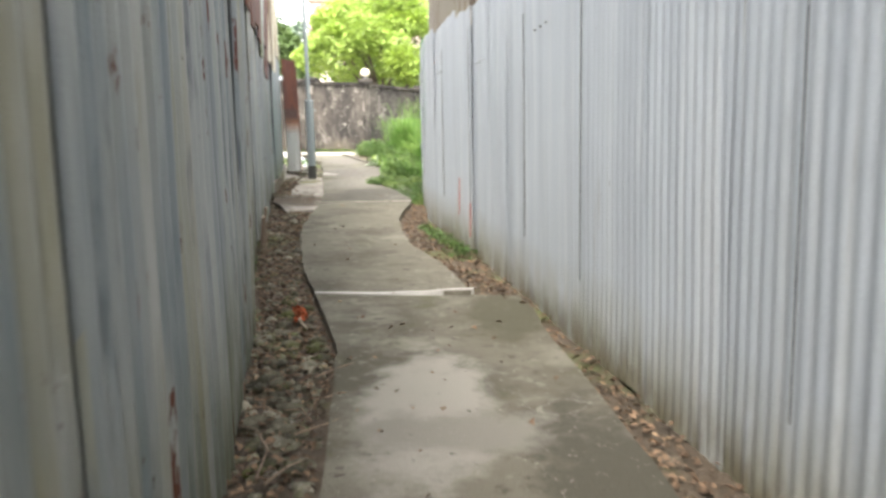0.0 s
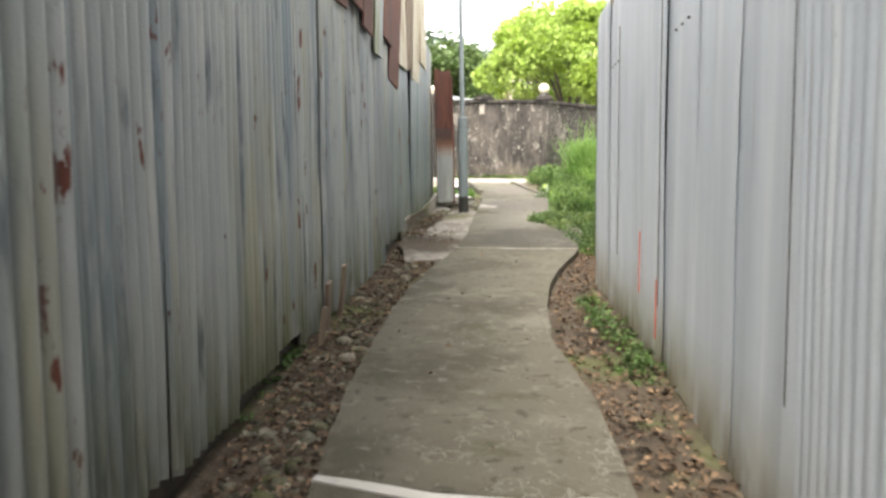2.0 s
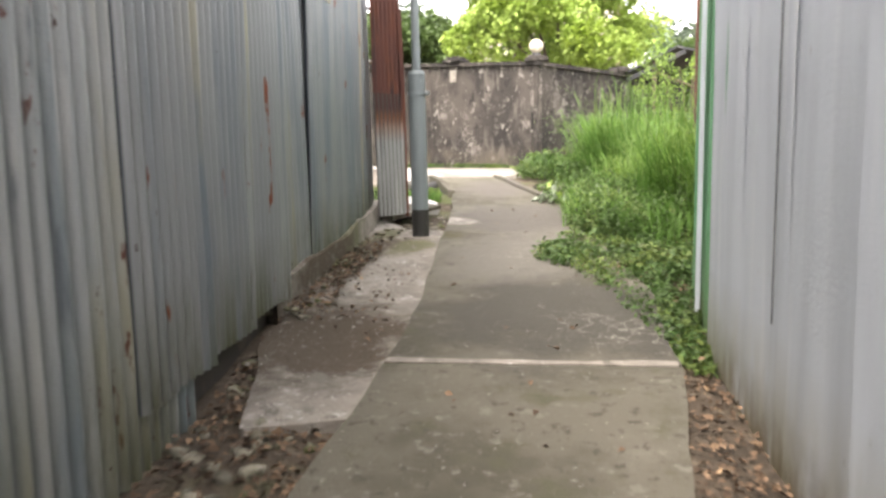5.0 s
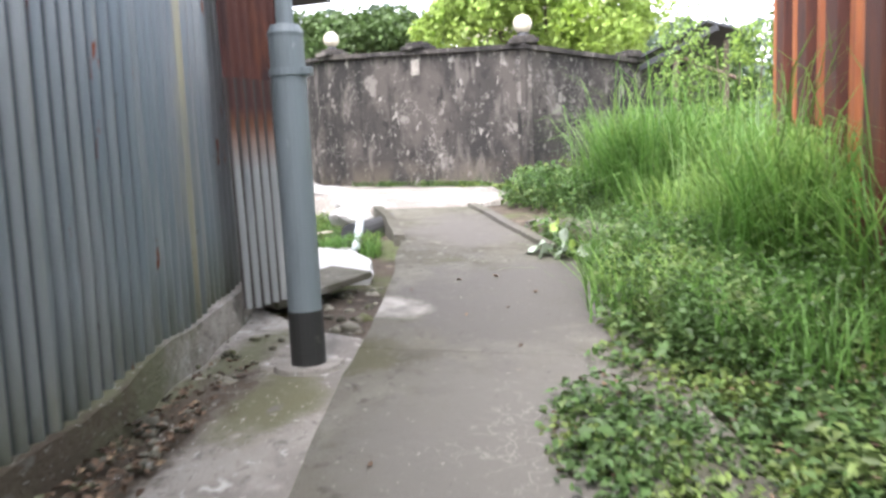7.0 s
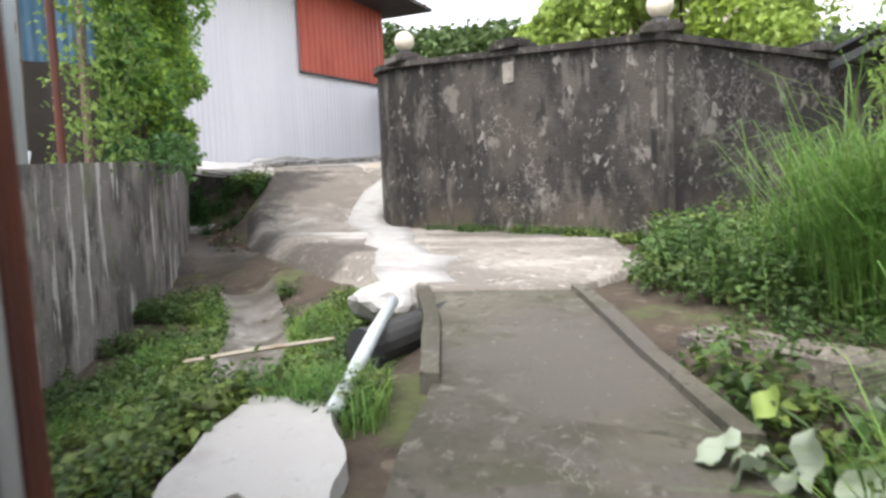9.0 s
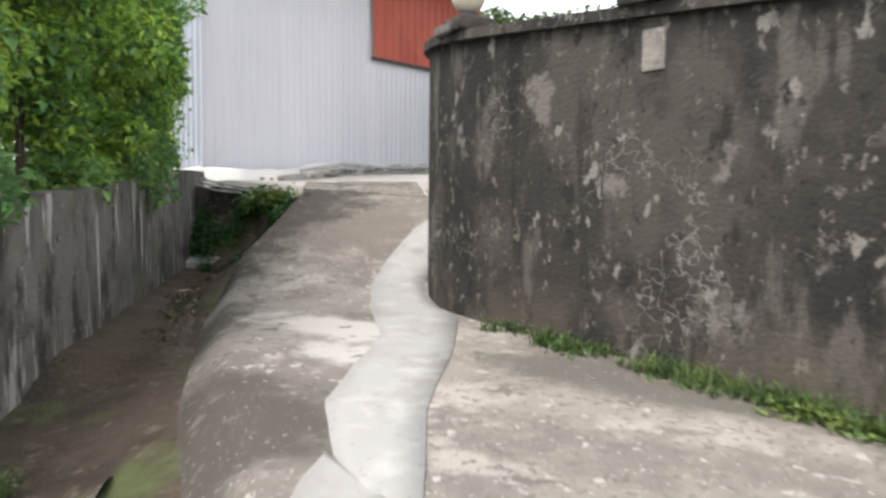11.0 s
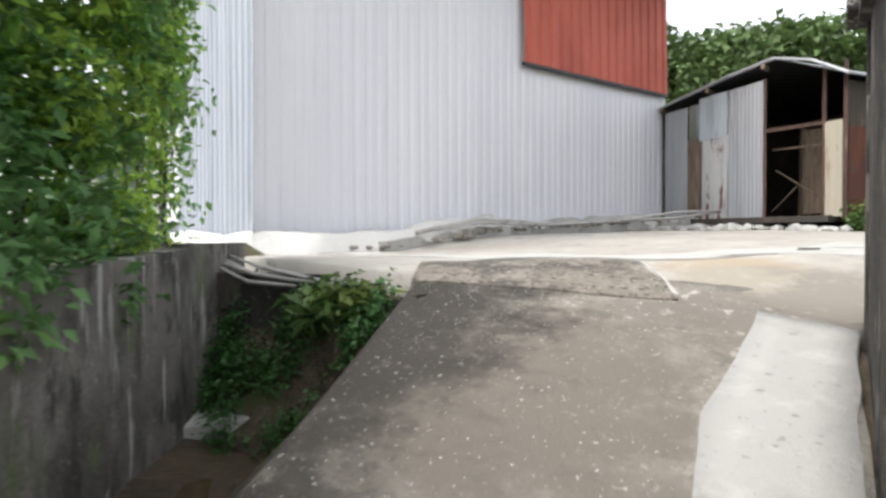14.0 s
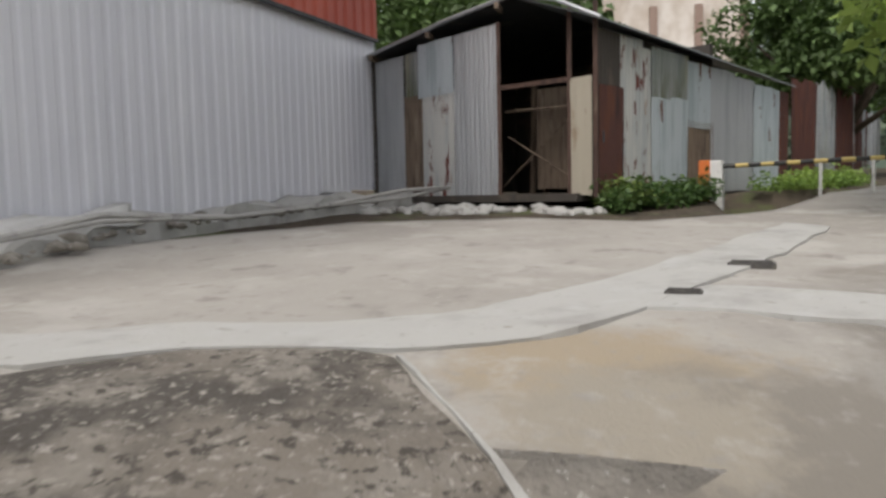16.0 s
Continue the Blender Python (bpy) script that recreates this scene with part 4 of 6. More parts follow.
def wall_run(poly, foot, top, thick):
    """One continuous wall body with mitred corners."""
    bm = bmesh.new()
    rows = []
    pts = [Vector((*p, 0)) for p in poly]
    for i, p in enumerate(pts):
        a = (p - pts[i - 1]).normalized() if i else (pts[1] - p).normalized()
        b = (pts[i + 1] - p).normalized() if i < len(pts) - 1 else a
        na, nb2 = Vector((-a.y, a.x, 0)), Vector((-b.y, b.x, 0))
        nv = (na + nb2).normalized()
        nv *= thick / 2 / max(0.4, nv.dot(na))
        l, r = p + nv, p - nv
        rows.append([bm.verts.new((l.x, l.y, foot[i])), bm.verts.new((r.x, r.y, foot[i])), bm.verts.new((r.x, r.y, top[i])), bm.verts.new((l.x, l.y, top[i]))])
    for a, b in zip(rows[:-1], rows[1:]):
        for k in range(4):
            bm.faces.new((a[k], a[(k + 1) % 4], b[(k + 1) % 4], b[k]))
    bm.faces.new(rows[0])
    bm.faces.new(rows[-1][::-1])
    return bm


origin_part("wall_face", wall_run(BWALL, FOOT, TOPS, 0.22), wall_concrete, bwall, (-5.7, 25.0, 1.25))
origin_part("coping", wall_run(BWALL, [z + 0.003 for z in TOPS], [z + 0.08 for z in TOPS], 0.34), wall_concrete, bwall, (-5.7, 25.0, 0.6), "mossy coping")
PIERS = [(-2.3, 23.63, 3.42, 1.0, True, 10), (-4.15, 24.38, 3.58, 1.1, False, -23), (-6.0, 25.2, 3.72, 1.6, True, -32), (-0.62, 25.54, 3.36, 1.0, False, -49), (-7.35, 28.85, 3.95, 1.9, False, 10)]
for x, y, top, foot, lamp, a in PIERS:
    if a == 10:
        origin_part("pier", box((0.25, 0.25, top - foot + 0.10), pose(x, y, (top + foot) / 2 + 0.05, 0, 0, a), 0.03), wall_concrete, bwall, (x, y, 1.25), "square rendered pier")
    elif not lamp:
        nv = Vector((math.sin(radians(a)), -math.cos(radians(a)))) * 0.113
        part("patch", box((0.17, 0.012, 0.26), pose(x + nv.x, y + nv.y, top - 0.20, 0, 0, a), 0.003), concrete_ramp, bwall, "pale worn patch below the cap")
    cap = origin_part("pier_cap", box((0.46, 0.44, 0.08), pose(x, y, top + 0.125, 0, 0, a), 0.02), wall_concrete, bwall, (x, y, 0.6), "projecting pier cap")
    origin_part("pier_cap", box((0.34, 0.32, 0.05), pose(x, y, top + 0.192, 0, 0, a), 0.015), wall_concrete, bwall, (x, y, 0.6), "projecting pier cap")
    if lamp:
        g = thing("globe_lamp", "cream globe lamp on a wall pier, unlit", "lamp", "globe lamps of the boundary wall", m=pose(x, y, top + 0.215))
        bm = bmesh.new()
        bmesh.ops.create_uvsphere(bm, u_segments=24, v_segments=16, radius=0.145, matrix=Matrix.Translation((0, 0, 0.19)))
        part("globe", bm, globe_mat, g, smooth=True)
        part("collar", tube([(0, 0, 0), (0, 0, 0.03), (0, 0, 0.06)], [0.10, 0.09, 0.075], 16), black_metal, g, "dark lamp collar")

# ---- retaining wall ----
ret = thing("wall_retaining", "streaked old concrete retaining wall above the drain", "wall", kind="structure")
for i in range(len(RETAIN) - 1):
    p, q = RETAIN[i], RETAIN[i + 1]
    zt = [2.08, 2.2, 2.38, 2.45, 2.62, 2.72]
    origin_part("wall_face", wall_block(p, q, 0.4, 0.4, zt[i], zt[i + 1], 0.24, 8), ret_concrete, ret, (*p, 1.0))
part("wall_face", box((0.22, 1.2, 1.9), pose(-12.25, 27.65, 1.8, 0, 0, 35)), ret_concrete, ret)

# drain head takes the darker wall colour to stand for its shade
for p, q, z0, z1 in (((-12.15, 27.75), (-11.2, 27.98), 2.5, 2.5), ((-11.15, 27.96), (-10.6, 28.05), 2.42, 2.45), ((-10.6, 28.06), (-10.05, 28.02), 2.3, 2.4)):
    origin_part("wall_face", wall_block(p, q, 0.6, 0.6, z0, z1, 0.22, 6), wall_concrete, ret, (*p, 1.0), "masonry of the drain head, its shade put into the colour")

# ---- clad warehouse ----
house = thing("warehouse", "pale grey clad warehouse with a red upper panel", "building")
HB = [(-27.3, 34.11), (-13.75, 29.05), (-13.4, 34.25), (-12.95, 39.2)]
# darker than the front cladding to offset the sun on this face
side_clad = mat("bluish_dimmed_side_cladding", (0.28, 0.305, 0.34), 0.5, 0.0, [((0.32, 0.345, 0.375), (6, 6, 0.2), 0.45, 0.65), ((0.23, 0.255, 0.29), (3, 3, 0.15), 0.52, 0.75)], 0.0008, 20)
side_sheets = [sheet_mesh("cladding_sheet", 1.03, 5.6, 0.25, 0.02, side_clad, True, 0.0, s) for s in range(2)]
clad = [sheet_mesh("cladding_sheet", 1.03, 5.6, 0.2, 0.008, white_clad, True, 0.0, s) for s in range(2)]
for poly in (HB[:2], HB[1:3], HB[2:4]):
    for i, (x, y, a) in enumerate(along(poly, 1.0)):
        base_z = float(np.interp(y, [29, 31, 34, 36, 39.2], [2.55, 2.75, 3.0, 3.17, 3.28])) if i or poly[0] != HB[0] else 3.05
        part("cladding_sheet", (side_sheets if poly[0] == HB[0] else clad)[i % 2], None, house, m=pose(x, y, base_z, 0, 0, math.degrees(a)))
part("red_panel", sheet_mesh("red_panel", 4.9, 2.75, 0.30, 0.02, red_sheet, True, 0.0, 7), None, house, "faded red corrugated steel panel", m=pose(-13.30, 34.25, 5.68, 0, -1.5, 84.8))
part("sill", box((4.95, 0.06, 0.06), pose(-13.08, 36.7, 5.73, 0, -1.5, 84.8), 0.008), black_metal, house)
part("roof", wall_block((-13.0, 28.8), (-12.3, 39.9), 8.5, 8.35, 8.62, 8.47, 2.2), black_metal, house, "dark eaves sheet")
for k in range(12):
    part("purlin", box((1.6, 0.06, 0.08), pose(-12.6 + 0.06 * k, 29.2 + 0.9 * k, 8.42)), rust_sheet, house)
part("back_wall", box((5.5, 8.6, 5.4), pose(-16.6, 34.6, 5.7, 0, 0, -5)), white_clad, house)
plint = part("wall_plinth", ribbon([(-13.9, 29.4), (-13.55, 31), (-13.35, 34.3), (-12.95, 39.0)], [(-13.1, 29.4), (-12.9, 32.0), (-12.7, 34.6), (-11.8, 38.3)], 0.13, 0.6, 60, 8, 0.2, rough=0.16), concrete_pale)
foot_white = part("wall_plinth", ribbon([(-19.0, 30.75), (-15.0, 29.25), (-13.85, 28.9), (-13.62, 29.6), (-13.5, 31.0), (-13.4, 33.2)], [(-18.8, 30.1), (-14.6, 28.75), (-13.35, 28.55), (-12.95, 29.5), (-13.0, 31.0), (-13.2, 33.2)], 0.25, 0.5, 60, 8, 0.10, rough=0.10), white_plaster, smooth=True)
tagged(foot_white, "white lime-washed mortar fillet along the cladding foot", "wall", kind="structure")
tagged(plint, "broken pale concrete footing under the cladding", "wall", kind="structure")

# ---- patched tin shed ----
shed = thing("tin_shed", "patched rusty corrugated iron shed with an open bay", "shed")
S0, S1, S2, S3 = Vector((-12.9, 39.15, 0)), Vector((-10.38, 37.4, 0)), Vector((-9.35, 36.95, 0)), Vector((-9.0, 36.7, 0))
FARC = Vector((-5.7, 43.1, 0))


def panel_on(p, q, u0, u1, z0, z1, material, pitch=0.08, amp=0.010, off=0.0, name="sheet", label=""):
    a, b = p.lerp(q, u0), p.lerp(q, u1)
    d = b - a
    nv = Vector((d.y, -d.x, 0)).normalized()
    o = part(name, sheet_mesh(name, d.length, z1 - z0, pitch, amp, material, ragged=0.02, seed=u0 * 9 + z0), None, shed, label)
    o.matrix_basis = pose(a.x + nv.x * off, a.y + nv.y * off, z0, 0, 0, math.degrees(math.atan2(d.y, d.x)))
    return o


galv_new = mat("newer_galvanised", (0.40, 0.41, 0.42), 0.5, 0.25, [((0.33, 0.34, 0.35), (5, 2, 0.4), 0.45, 0.65), ((0.22, 0.22, 0.22), (8, 3, 2), 0.64, 0.74)], 0.001, 50)
galv_blue = mat("blue_tinted_galvanised", (0.45, 0.50, 0.52), 0.55, 0.15, [((0.33, 0.38, 0.40), (5, 2, 0.5), 0.45, 0.65), (RUST, (5, 4, 1.6), 0.63, 0.67), ((0.22, 0.2, 0.17), (6, 3, 2), 0.6, 0.7, 5.0, 0.5, 0.0)], 0.001, 50)
galv_patch = mat("rust_patched_white_sheet", (0.52, 0.52, 0.49), 0.6, 0.1, [((0.40, 0.42, 0.42), (5, 2, 0.6), 0.45, 0.65), ((0.13, 0.035, 0.025), (5, 3, 1.3), 0.55, 0.60, 6.0), ((0.28, 0.16, 0.09), (8, 3, 1), 0.6, 0.7)], 0.0015, 50)
panel_on(S0, S1, 0.0, 0.27, 3.15, 5.42, galv_new, 0.10, 0.016)
panel_on(S0, S1, 0.27, 0.48, 3.15, 4.75, wood_old, 0.10, 0.010)
panel_on(S0, S1, 0.30, 0.52, 4.72, 5.42, galv_left, 0.09, 0.010, 0.03)
panel_on(S0, S1, 0.42, 0.70, 4.66, 5.50, galv_blue, 0.09, 0.010, 0.06)
panel_on(S0, S1, 0.45, 0.70, 3.12, 4.70, galv_patch, 0.09, 0.008, 0.05)
panel_on(S0, S1, 0.70, 1.0, 3.10, 5.50, galv_new, 0.10, 0.012, 0.04)
panel_on(S2, S3, 0.0, 0.9, 3.1, 4.62, cream_board, 0.3, 0.004, 0.02, "panel", "cream board panel")
for p, lab in ((S1, "rusted door post"), (S2, "rusted door post"), (S3, "rusted corner post")):
    part("post", box((0.06, 0.06, 2.45), pose(p.x, p.y, 4.3), 0.006), wood_dark, shed, lab)
part("lintel", box((0.05, 1.2, 0.06), pose((S1.x + S2.x) / 2, (S1.y + S2.y) / 2, 4.62, 0, 0, 66)), wood_dark, shed)
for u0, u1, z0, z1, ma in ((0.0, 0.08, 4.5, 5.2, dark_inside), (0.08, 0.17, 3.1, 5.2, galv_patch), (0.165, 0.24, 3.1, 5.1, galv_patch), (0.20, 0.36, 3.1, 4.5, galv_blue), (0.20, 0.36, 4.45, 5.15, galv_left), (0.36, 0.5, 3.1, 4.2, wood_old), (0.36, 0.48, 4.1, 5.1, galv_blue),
                           (0.48, 0.62, 3.1, 5.1, galv_new), (0.60, 0.75, 3.1, 5.05, galv_new), (0.74, 0.92, 3.1, 5.0, galv_blue), (0.92, 1.0, 3.1, 5.0, rust_sheet)):
    panel_on(S3, FARC, u0, u1, z0, z1, ma, 0.09, 0.010, random.Random(int(u0 * 100)).uniform(0, 0.03))
door = panel_on(S3, FARC, 0.0, 0.085, 3.12, 4.5, rust_sheet, 0.4, 0.003, 0.05, "door", "dark maroon sheet door")
part("handle", tube([(0.06, -0.03, 0.65), (0.06, -0.03, 0.8)], 0.012, 6), black_metal, door, "small iron handle")
# roof of two slopes
back = Vector((3.3, 6.45, 0))
peak = Vector((-10.15, 37.4, 5.72))
for a, b, mt in (((-13.15, 39.15, 5.50), (-10.15, 37.1, 5.78), black_metal), ((-10.15, 37.1, 5.78), (-8.92, 36.5, 5.26), galv_left)):
    bm = bmesh.new()
    A, B = Vector(a), Vector(b)
    drop = Vector((0, 0, -0.16))
    vs = [A, B, B + back * 1.02 + drop, A + back * 1.02 + drop]
    lowv = [bm.verts.new(v) for v in vs]
    upv = [bm.verts.new(v + Vector((0, 0, 0.025))) for v in vs]
    bm.faces.new(lowv)
    bm.faces.new(upv)
    for k in range(4):
        bm.faces.new((lowv[k], lowv[(k + 1) % 4], upv[(k + 1) % 4], upv[k]))
    part("roof", bm, mt, shed, "thin weathered roof sheet")
for a, b in (((-13.15, 39.1, 5.49), (-11.2, 37.78, 5.72)), ((-11.2, 37.78, 5.72), (-10.15, 37.06, 5.785)), ((-10.15, 37.06, 5.785), (-9.5, 36.74, 5.60)), ((-9.5, 36.74, 5.60), (-8.92, 36.46, 5.27))):
    part("fascia", tube([a, b], 0.03, 6), galv_new, shed, "pale bent edge of the roof sheet")
for u in (0.05, 0.5, 0.95):
    r0 = Vector((-13.0, 39.1, 5.45)).lerp(Vector((-10.2, 37.15, 5.70)), u)
    part("rafter", box((0.06, 0.3, 0.08), pose(r0.x, r0.y, r0.z)), wood_old, shed)
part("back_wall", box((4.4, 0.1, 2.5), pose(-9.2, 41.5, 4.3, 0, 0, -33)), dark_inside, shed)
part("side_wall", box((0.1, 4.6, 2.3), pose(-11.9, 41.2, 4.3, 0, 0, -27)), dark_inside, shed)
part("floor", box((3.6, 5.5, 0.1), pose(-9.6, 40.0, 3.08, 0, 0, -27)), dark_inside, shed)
for (a, b, w) in (((-10.5, 38.3, 3.25), (-9.5, 38.0, 4.2), 0.03), ((-10.4, 38.2, 4.0), (-9.5, 37.9, 3.4), 0.03), ((-9.9, 38.6, 3.1), (-9.8, 38.6, 4.7), 0.09), ((-10.15, 38.9, 3.1), (-10.1, 38.9, 4.9), 0.10), ((-10.4, 38.0, 4.35), (-9.4, 37.6, 4.35), 0.04)):
    part("stored_timber", tube([a, b], w * 0.5, 6), wood_old, shed, "old timber stored inside")
part("panel", box((0.8, 0.04, 1.5), pose(-9.6, 38.2, 3.95, 0, 0, -20), 0.005), wood_old, shed, "board leaning inside")
for poly, hh, base in (([(-5.6, 43.2), (-3.6, 47.2), (-2.0, 52.0)], 2.0, 0.0), ([(-1.9, 52.3), (0.5, 60.0)], 1.7, 0.0)):
    fr = thing("sheet_fence", "rusty patched corrugated iron fence beside the road", "fence", "sheet fences of the road")
    fence_run(fr, poly, 0.8, hh, 0.09, 0.012, [rust_sheet, rust_sheet, orange_sheet, galv_left] if hh > 1.8 else [galv_left, galv_new], 0.1, rng=random.Random(8), ragged=0.12)

# ---- barrier ----
bar = thing("road_barrier", "orange and white barrier post with a striped arm", "barrier", m=pose(-7.5, 38.1, 2.86, 0, 0, -12))
part("pillar", box((0.30, 0.26, 0.70), pose(0, 0, 0.33), 0.015), white_paint, bar, "white post")
part("orange_face", box((0.15, 0.28, 0.71), pose(-0.085, 0, 0.334), 0.01), orange_paint, bar, "orange painted half")
arm = part("arm", tube([(0.15, 0, 0.60), (2.23, 0, 0.652)], 0.026, 10), yellow_paint, bar, "striped barrier arm")
for k in range(13):
    part("arm_band", tube([(0.15 + 0.16 * k, 0.0, 0.60 + 0.004 * k), (0.31 + 0.16 * k, 0.0, 0.604 + 0.004 * k)], 0.03, 8), yellow_paint if k % 2 else black_paint, arm)
for x in (1.35, 1.95):
    part("rest", tube([(x, 0, 0.02), (x, 0, 0.62)], 0.02, 8), white_paint, bar, "thin white arm rest")

# ---- street lamp post ----
lampz = height(-2.68, 15.4)
lp = thing("lamp_post", "grey steel lamp post with a black base beside the path", "lamp post", m=pose(-2.68, 15.42, lampz - 0.02, 0, -0.6, 0))
part("base_band", tube([(0, 0, 0), (0, 0, 0.30)], 0.0865, 24), black_paint, lp, "black painted foot", smooth=False)
part("shaft", tube([(0, 0, 0.30), (0, 0, 1.62), (0, 0, 1.64), (0, 0, 1.68)], [0.084, 0.084, 0.088, 0.07], 24), pole_paint, lp)
part("upper_shaft", tube([(0, 0, 1.68), (0, 0, 5.2)], [0.042, 0.038], 16), pole_paint, lp)
part("collar", tube([(0, 0, 1.44), (0, 0, 1.475)], 0.0915, 20), pole_paint, lp, "clamp band")
part("bolt", box((0.06, 0.04, 0.04), pose(0.10, -0.02, 1.457), 0.008), pole_paint, lp)
part("footing", tube([(0, 0, -0.05), (0, 0, 0.03)], [0.20, 0.17], 14), concrete_ramp, lp, "concrete collar at its foot")

# ---- awning behind the boundary wall ----
aw = thing("canopy", "small dark sloping canopy on timber posts", "canopy", m=pose(-0.1, 25.2, 0))
part("roof", box((1.5, 1.6, 0.05), pose(0.55, 0.6, 3.62, 0, -18, -35), 0.005), black_metal, aw)
part("fascia", box((1.5, 0.05, 0.10), pose(0.25, -0.1, 3.5, 0, -18, -35), 0.005), black_metal, aw)
for x, y in ((0.25, 0.0), (1.1, 0.3), (0.6, 1.2)):
    part("post", box((0.09, 0.09, 2.9), pose(x, y, 2.2), 0.006), bark, aw)
part("brace", tube([(0.25, 0, 3.4), (1.3, 0.4, 3.0)], 0.035, 8), wood_old, aw)

# ---- pipes and cables ----
pp = part("drain_pipe", tube([(-3.78, 19.7, 1.18), (-3.55, 18.95, 1.12), (-3.28, 18.0, 0.98)], 0.04, 12), white_pipe, smooth=True)
tagged(pp, "pale plastic pipe lying beside the footbridge", "pipe")
for k in range(4):
    z = 2.66 - 0.025 * k
    c = part("conduit", tube([(-15.5, 29.1 - 0.05 * k, z + 0.1), (-12.5, 27.95 - 0.05 * k, z), (-11.6, 27.72 - 0.04 * k, z - 0.10 - 0.04 * (k % 2)), (-10.9, 27.9 + 0.1 * k, z - 0.22)], 0.016, 8), grey_pipe, smooth=True)
    tagged(c, "grey conduit slung under the road edge", "pipe", "conduits under the road edge")
for k in range(2):
    c = part("conduit", tube([(-13.0, 31.2, 2.86), (-12.75, 32.3, 3.0 + 0.05 * k), (-12.3, 33.6, 2.98), (-12.0, 35.0, 3.05), (-11.5, 36.4, 3.12 + 0.1 * k), (-11.1, 37.3, 3.25)], 0.025, 8), grey_pipe, smooth=True)
    tagged(c, "grey conduit along the foot of the cladding", "pipe", "conduits along the cladding")


# a black tube is added in place of the dark hollow beside the bridge
dark_hollow = thing("hollow_stub", "black tube standing in for the dark hollow under the footbridge edge", "pipe")
part("pipe", tube([(-3.66, 19.05, 0.98), (-3.50, 19.45, 1.03), (-3.42, 19.8, 1.05)], 0.13, 16), black_paint, dark_hollow)
part("rim", tube([(-3.67, 19.02, 0.98), (-3.655, 19.06, 0.982)], 0.145, 16), black_metal, dark_hollow, "thick dark rim")

# ---- plants ----
def leaf_arrays(points, size, rng, flat=0.5, long=1.6, hang=0.0):
    """Folded diamond leaves at the points, as vertices and faces."""
    pts = np.asarray(points)
    n = len(pts)
    a = rng.uniform(0, 2 * np.pi, n)
    tilt = rng.normal(0, 1.0 - flat, n) - hang
    d = np.stack([np.cos(a) * np.cos(tilt), np.sin(a) * np.cos(tilt), np.sin(tilt)], 1)
    up = np.stack([rng.normal(0, 0.45, n), rng.normal(0, 0.45, n), np.ones(n)], 1)
    s = np.cross(d, up)
    s /= np.linalg.norm(s, axis=1, keepdims=True) + 1e-9
    nrm = np.cross(s, d)
    L = (size * rng.uniform(0.6, 1.35, n))[:, None]
    w = L / long * 0.5
    tip = pts + d * L - nrm * L * 0.18
    mid = pts + d * L * 0.45
    v = np.stack([pts, mid + s * w + nrm * w * 0.35, tip, mid - s * w + nrm * w * 0.35], 1).reshape(-1, 3)
    f = np.arange(n * 4).reshape(n, 4)
    tris = np.concatenate([f[:, [0, 1, 2]], f[:, [0, 2, 3]]], 0)
    return v, tris


def quick_mesh(name, v, f, material):
    me = bpy.data.meshes.new(name)
    me.vertices.add(len(v))
    me.vertices.foreach_set("co", np.asarray(v, np.float32).ravel())
    k = f.shape[1]
    me.loops.add(f.size)
    me.loops.foreach_set("vertex_index", np.asarray(f, np.int32).ravel())
    me.polygons.add(len(f))
    me.polygons.foreach_set("loop_start", np.arange(0, f.size, k, dtype=np.int32))
    me.materials.append(material)
    me.update(calc_edges=True)
    me.validate()
    return me


def clumps(rng, centres, radii, per, squash=1.0, shell=0.55):
    out = []
    for c, r in zip(centres, radii):
        p = rng.normal(0, 1, (per, 3))
        p /= np.linalg.norm(p, axis=1, keepdims=True)
        p *= (r * rng.uniform(shell, 1.0, per) ** 0.6)[:, None]
        p[:, 2] *= squash
        out.append(p + c)
    return np.concatenate(out)


def crown_points(rng, centre, radii, n_clumps, per, clump_r):
    c = rng.normal(0, 1, (n_clumps, 3))
    c /= np.linalg.norm(c, axis=1, keepdims=True)
    c[:, 2] = np.where(c[:, 2] < -0.5, -c[:, 2], c[:, 2])
    c *= (rng.uniform(0.45, 1.0, n_clumps) ** 0.5)[:, None]
    c = c * np.array(radii) + np.array(centre)
    return clumps(rng, c, rng.uniform(0.6, 1.3, n_clumps) * clump_r, per, 0.75), c


def tree(label, base, top, radii, n_clumps, per, clump_r, leaf, material, seed, trunk_r=0.18, category="tree", group=""):
    rng = np.random.default_rng(seed)
    t = thing("tree", label, category, group, m=pose(*base))
    h = top - base[2]
    centre = (0, 0, h - radii[2])
    pts, cs = crown_points(rng, centre, radii, n_clumps, per, clump_r)
    v, f = leaf_arrays(pts, leaf, rng, 0.45, 1.7, 0.3)
    part("crown", quick_mesh("crown", v, f, material), None, t)
    bm = bmesh.new()
    fork = Vector((0.1, 0, max(0.8, (h - 2 * radii[2]) * 0.9 + 0.4)))
    add_tube(bm, [(0, 0, -0.2), (0.05, 0.03, fork.z * 0.5), tuple(fork)], [trunk_r * 1.25, trunk_r, trunk_r * 0.85], 10)
    for c in cs[:: max(1, len(cs) // 9)]:
        c = Vector(c)
        add_tube(bm, [tuple(fork), tuple(fork.lerp(c, 0.5) + Vector((0, 0, 0.2))), tuple(c)], [trunk_r * 0.6, trunk_r * 0.35, trunk_r * 0.12], 6)
    part("trunk", bm, bark, t, "forked grey trunk", smooth=True)
    return t


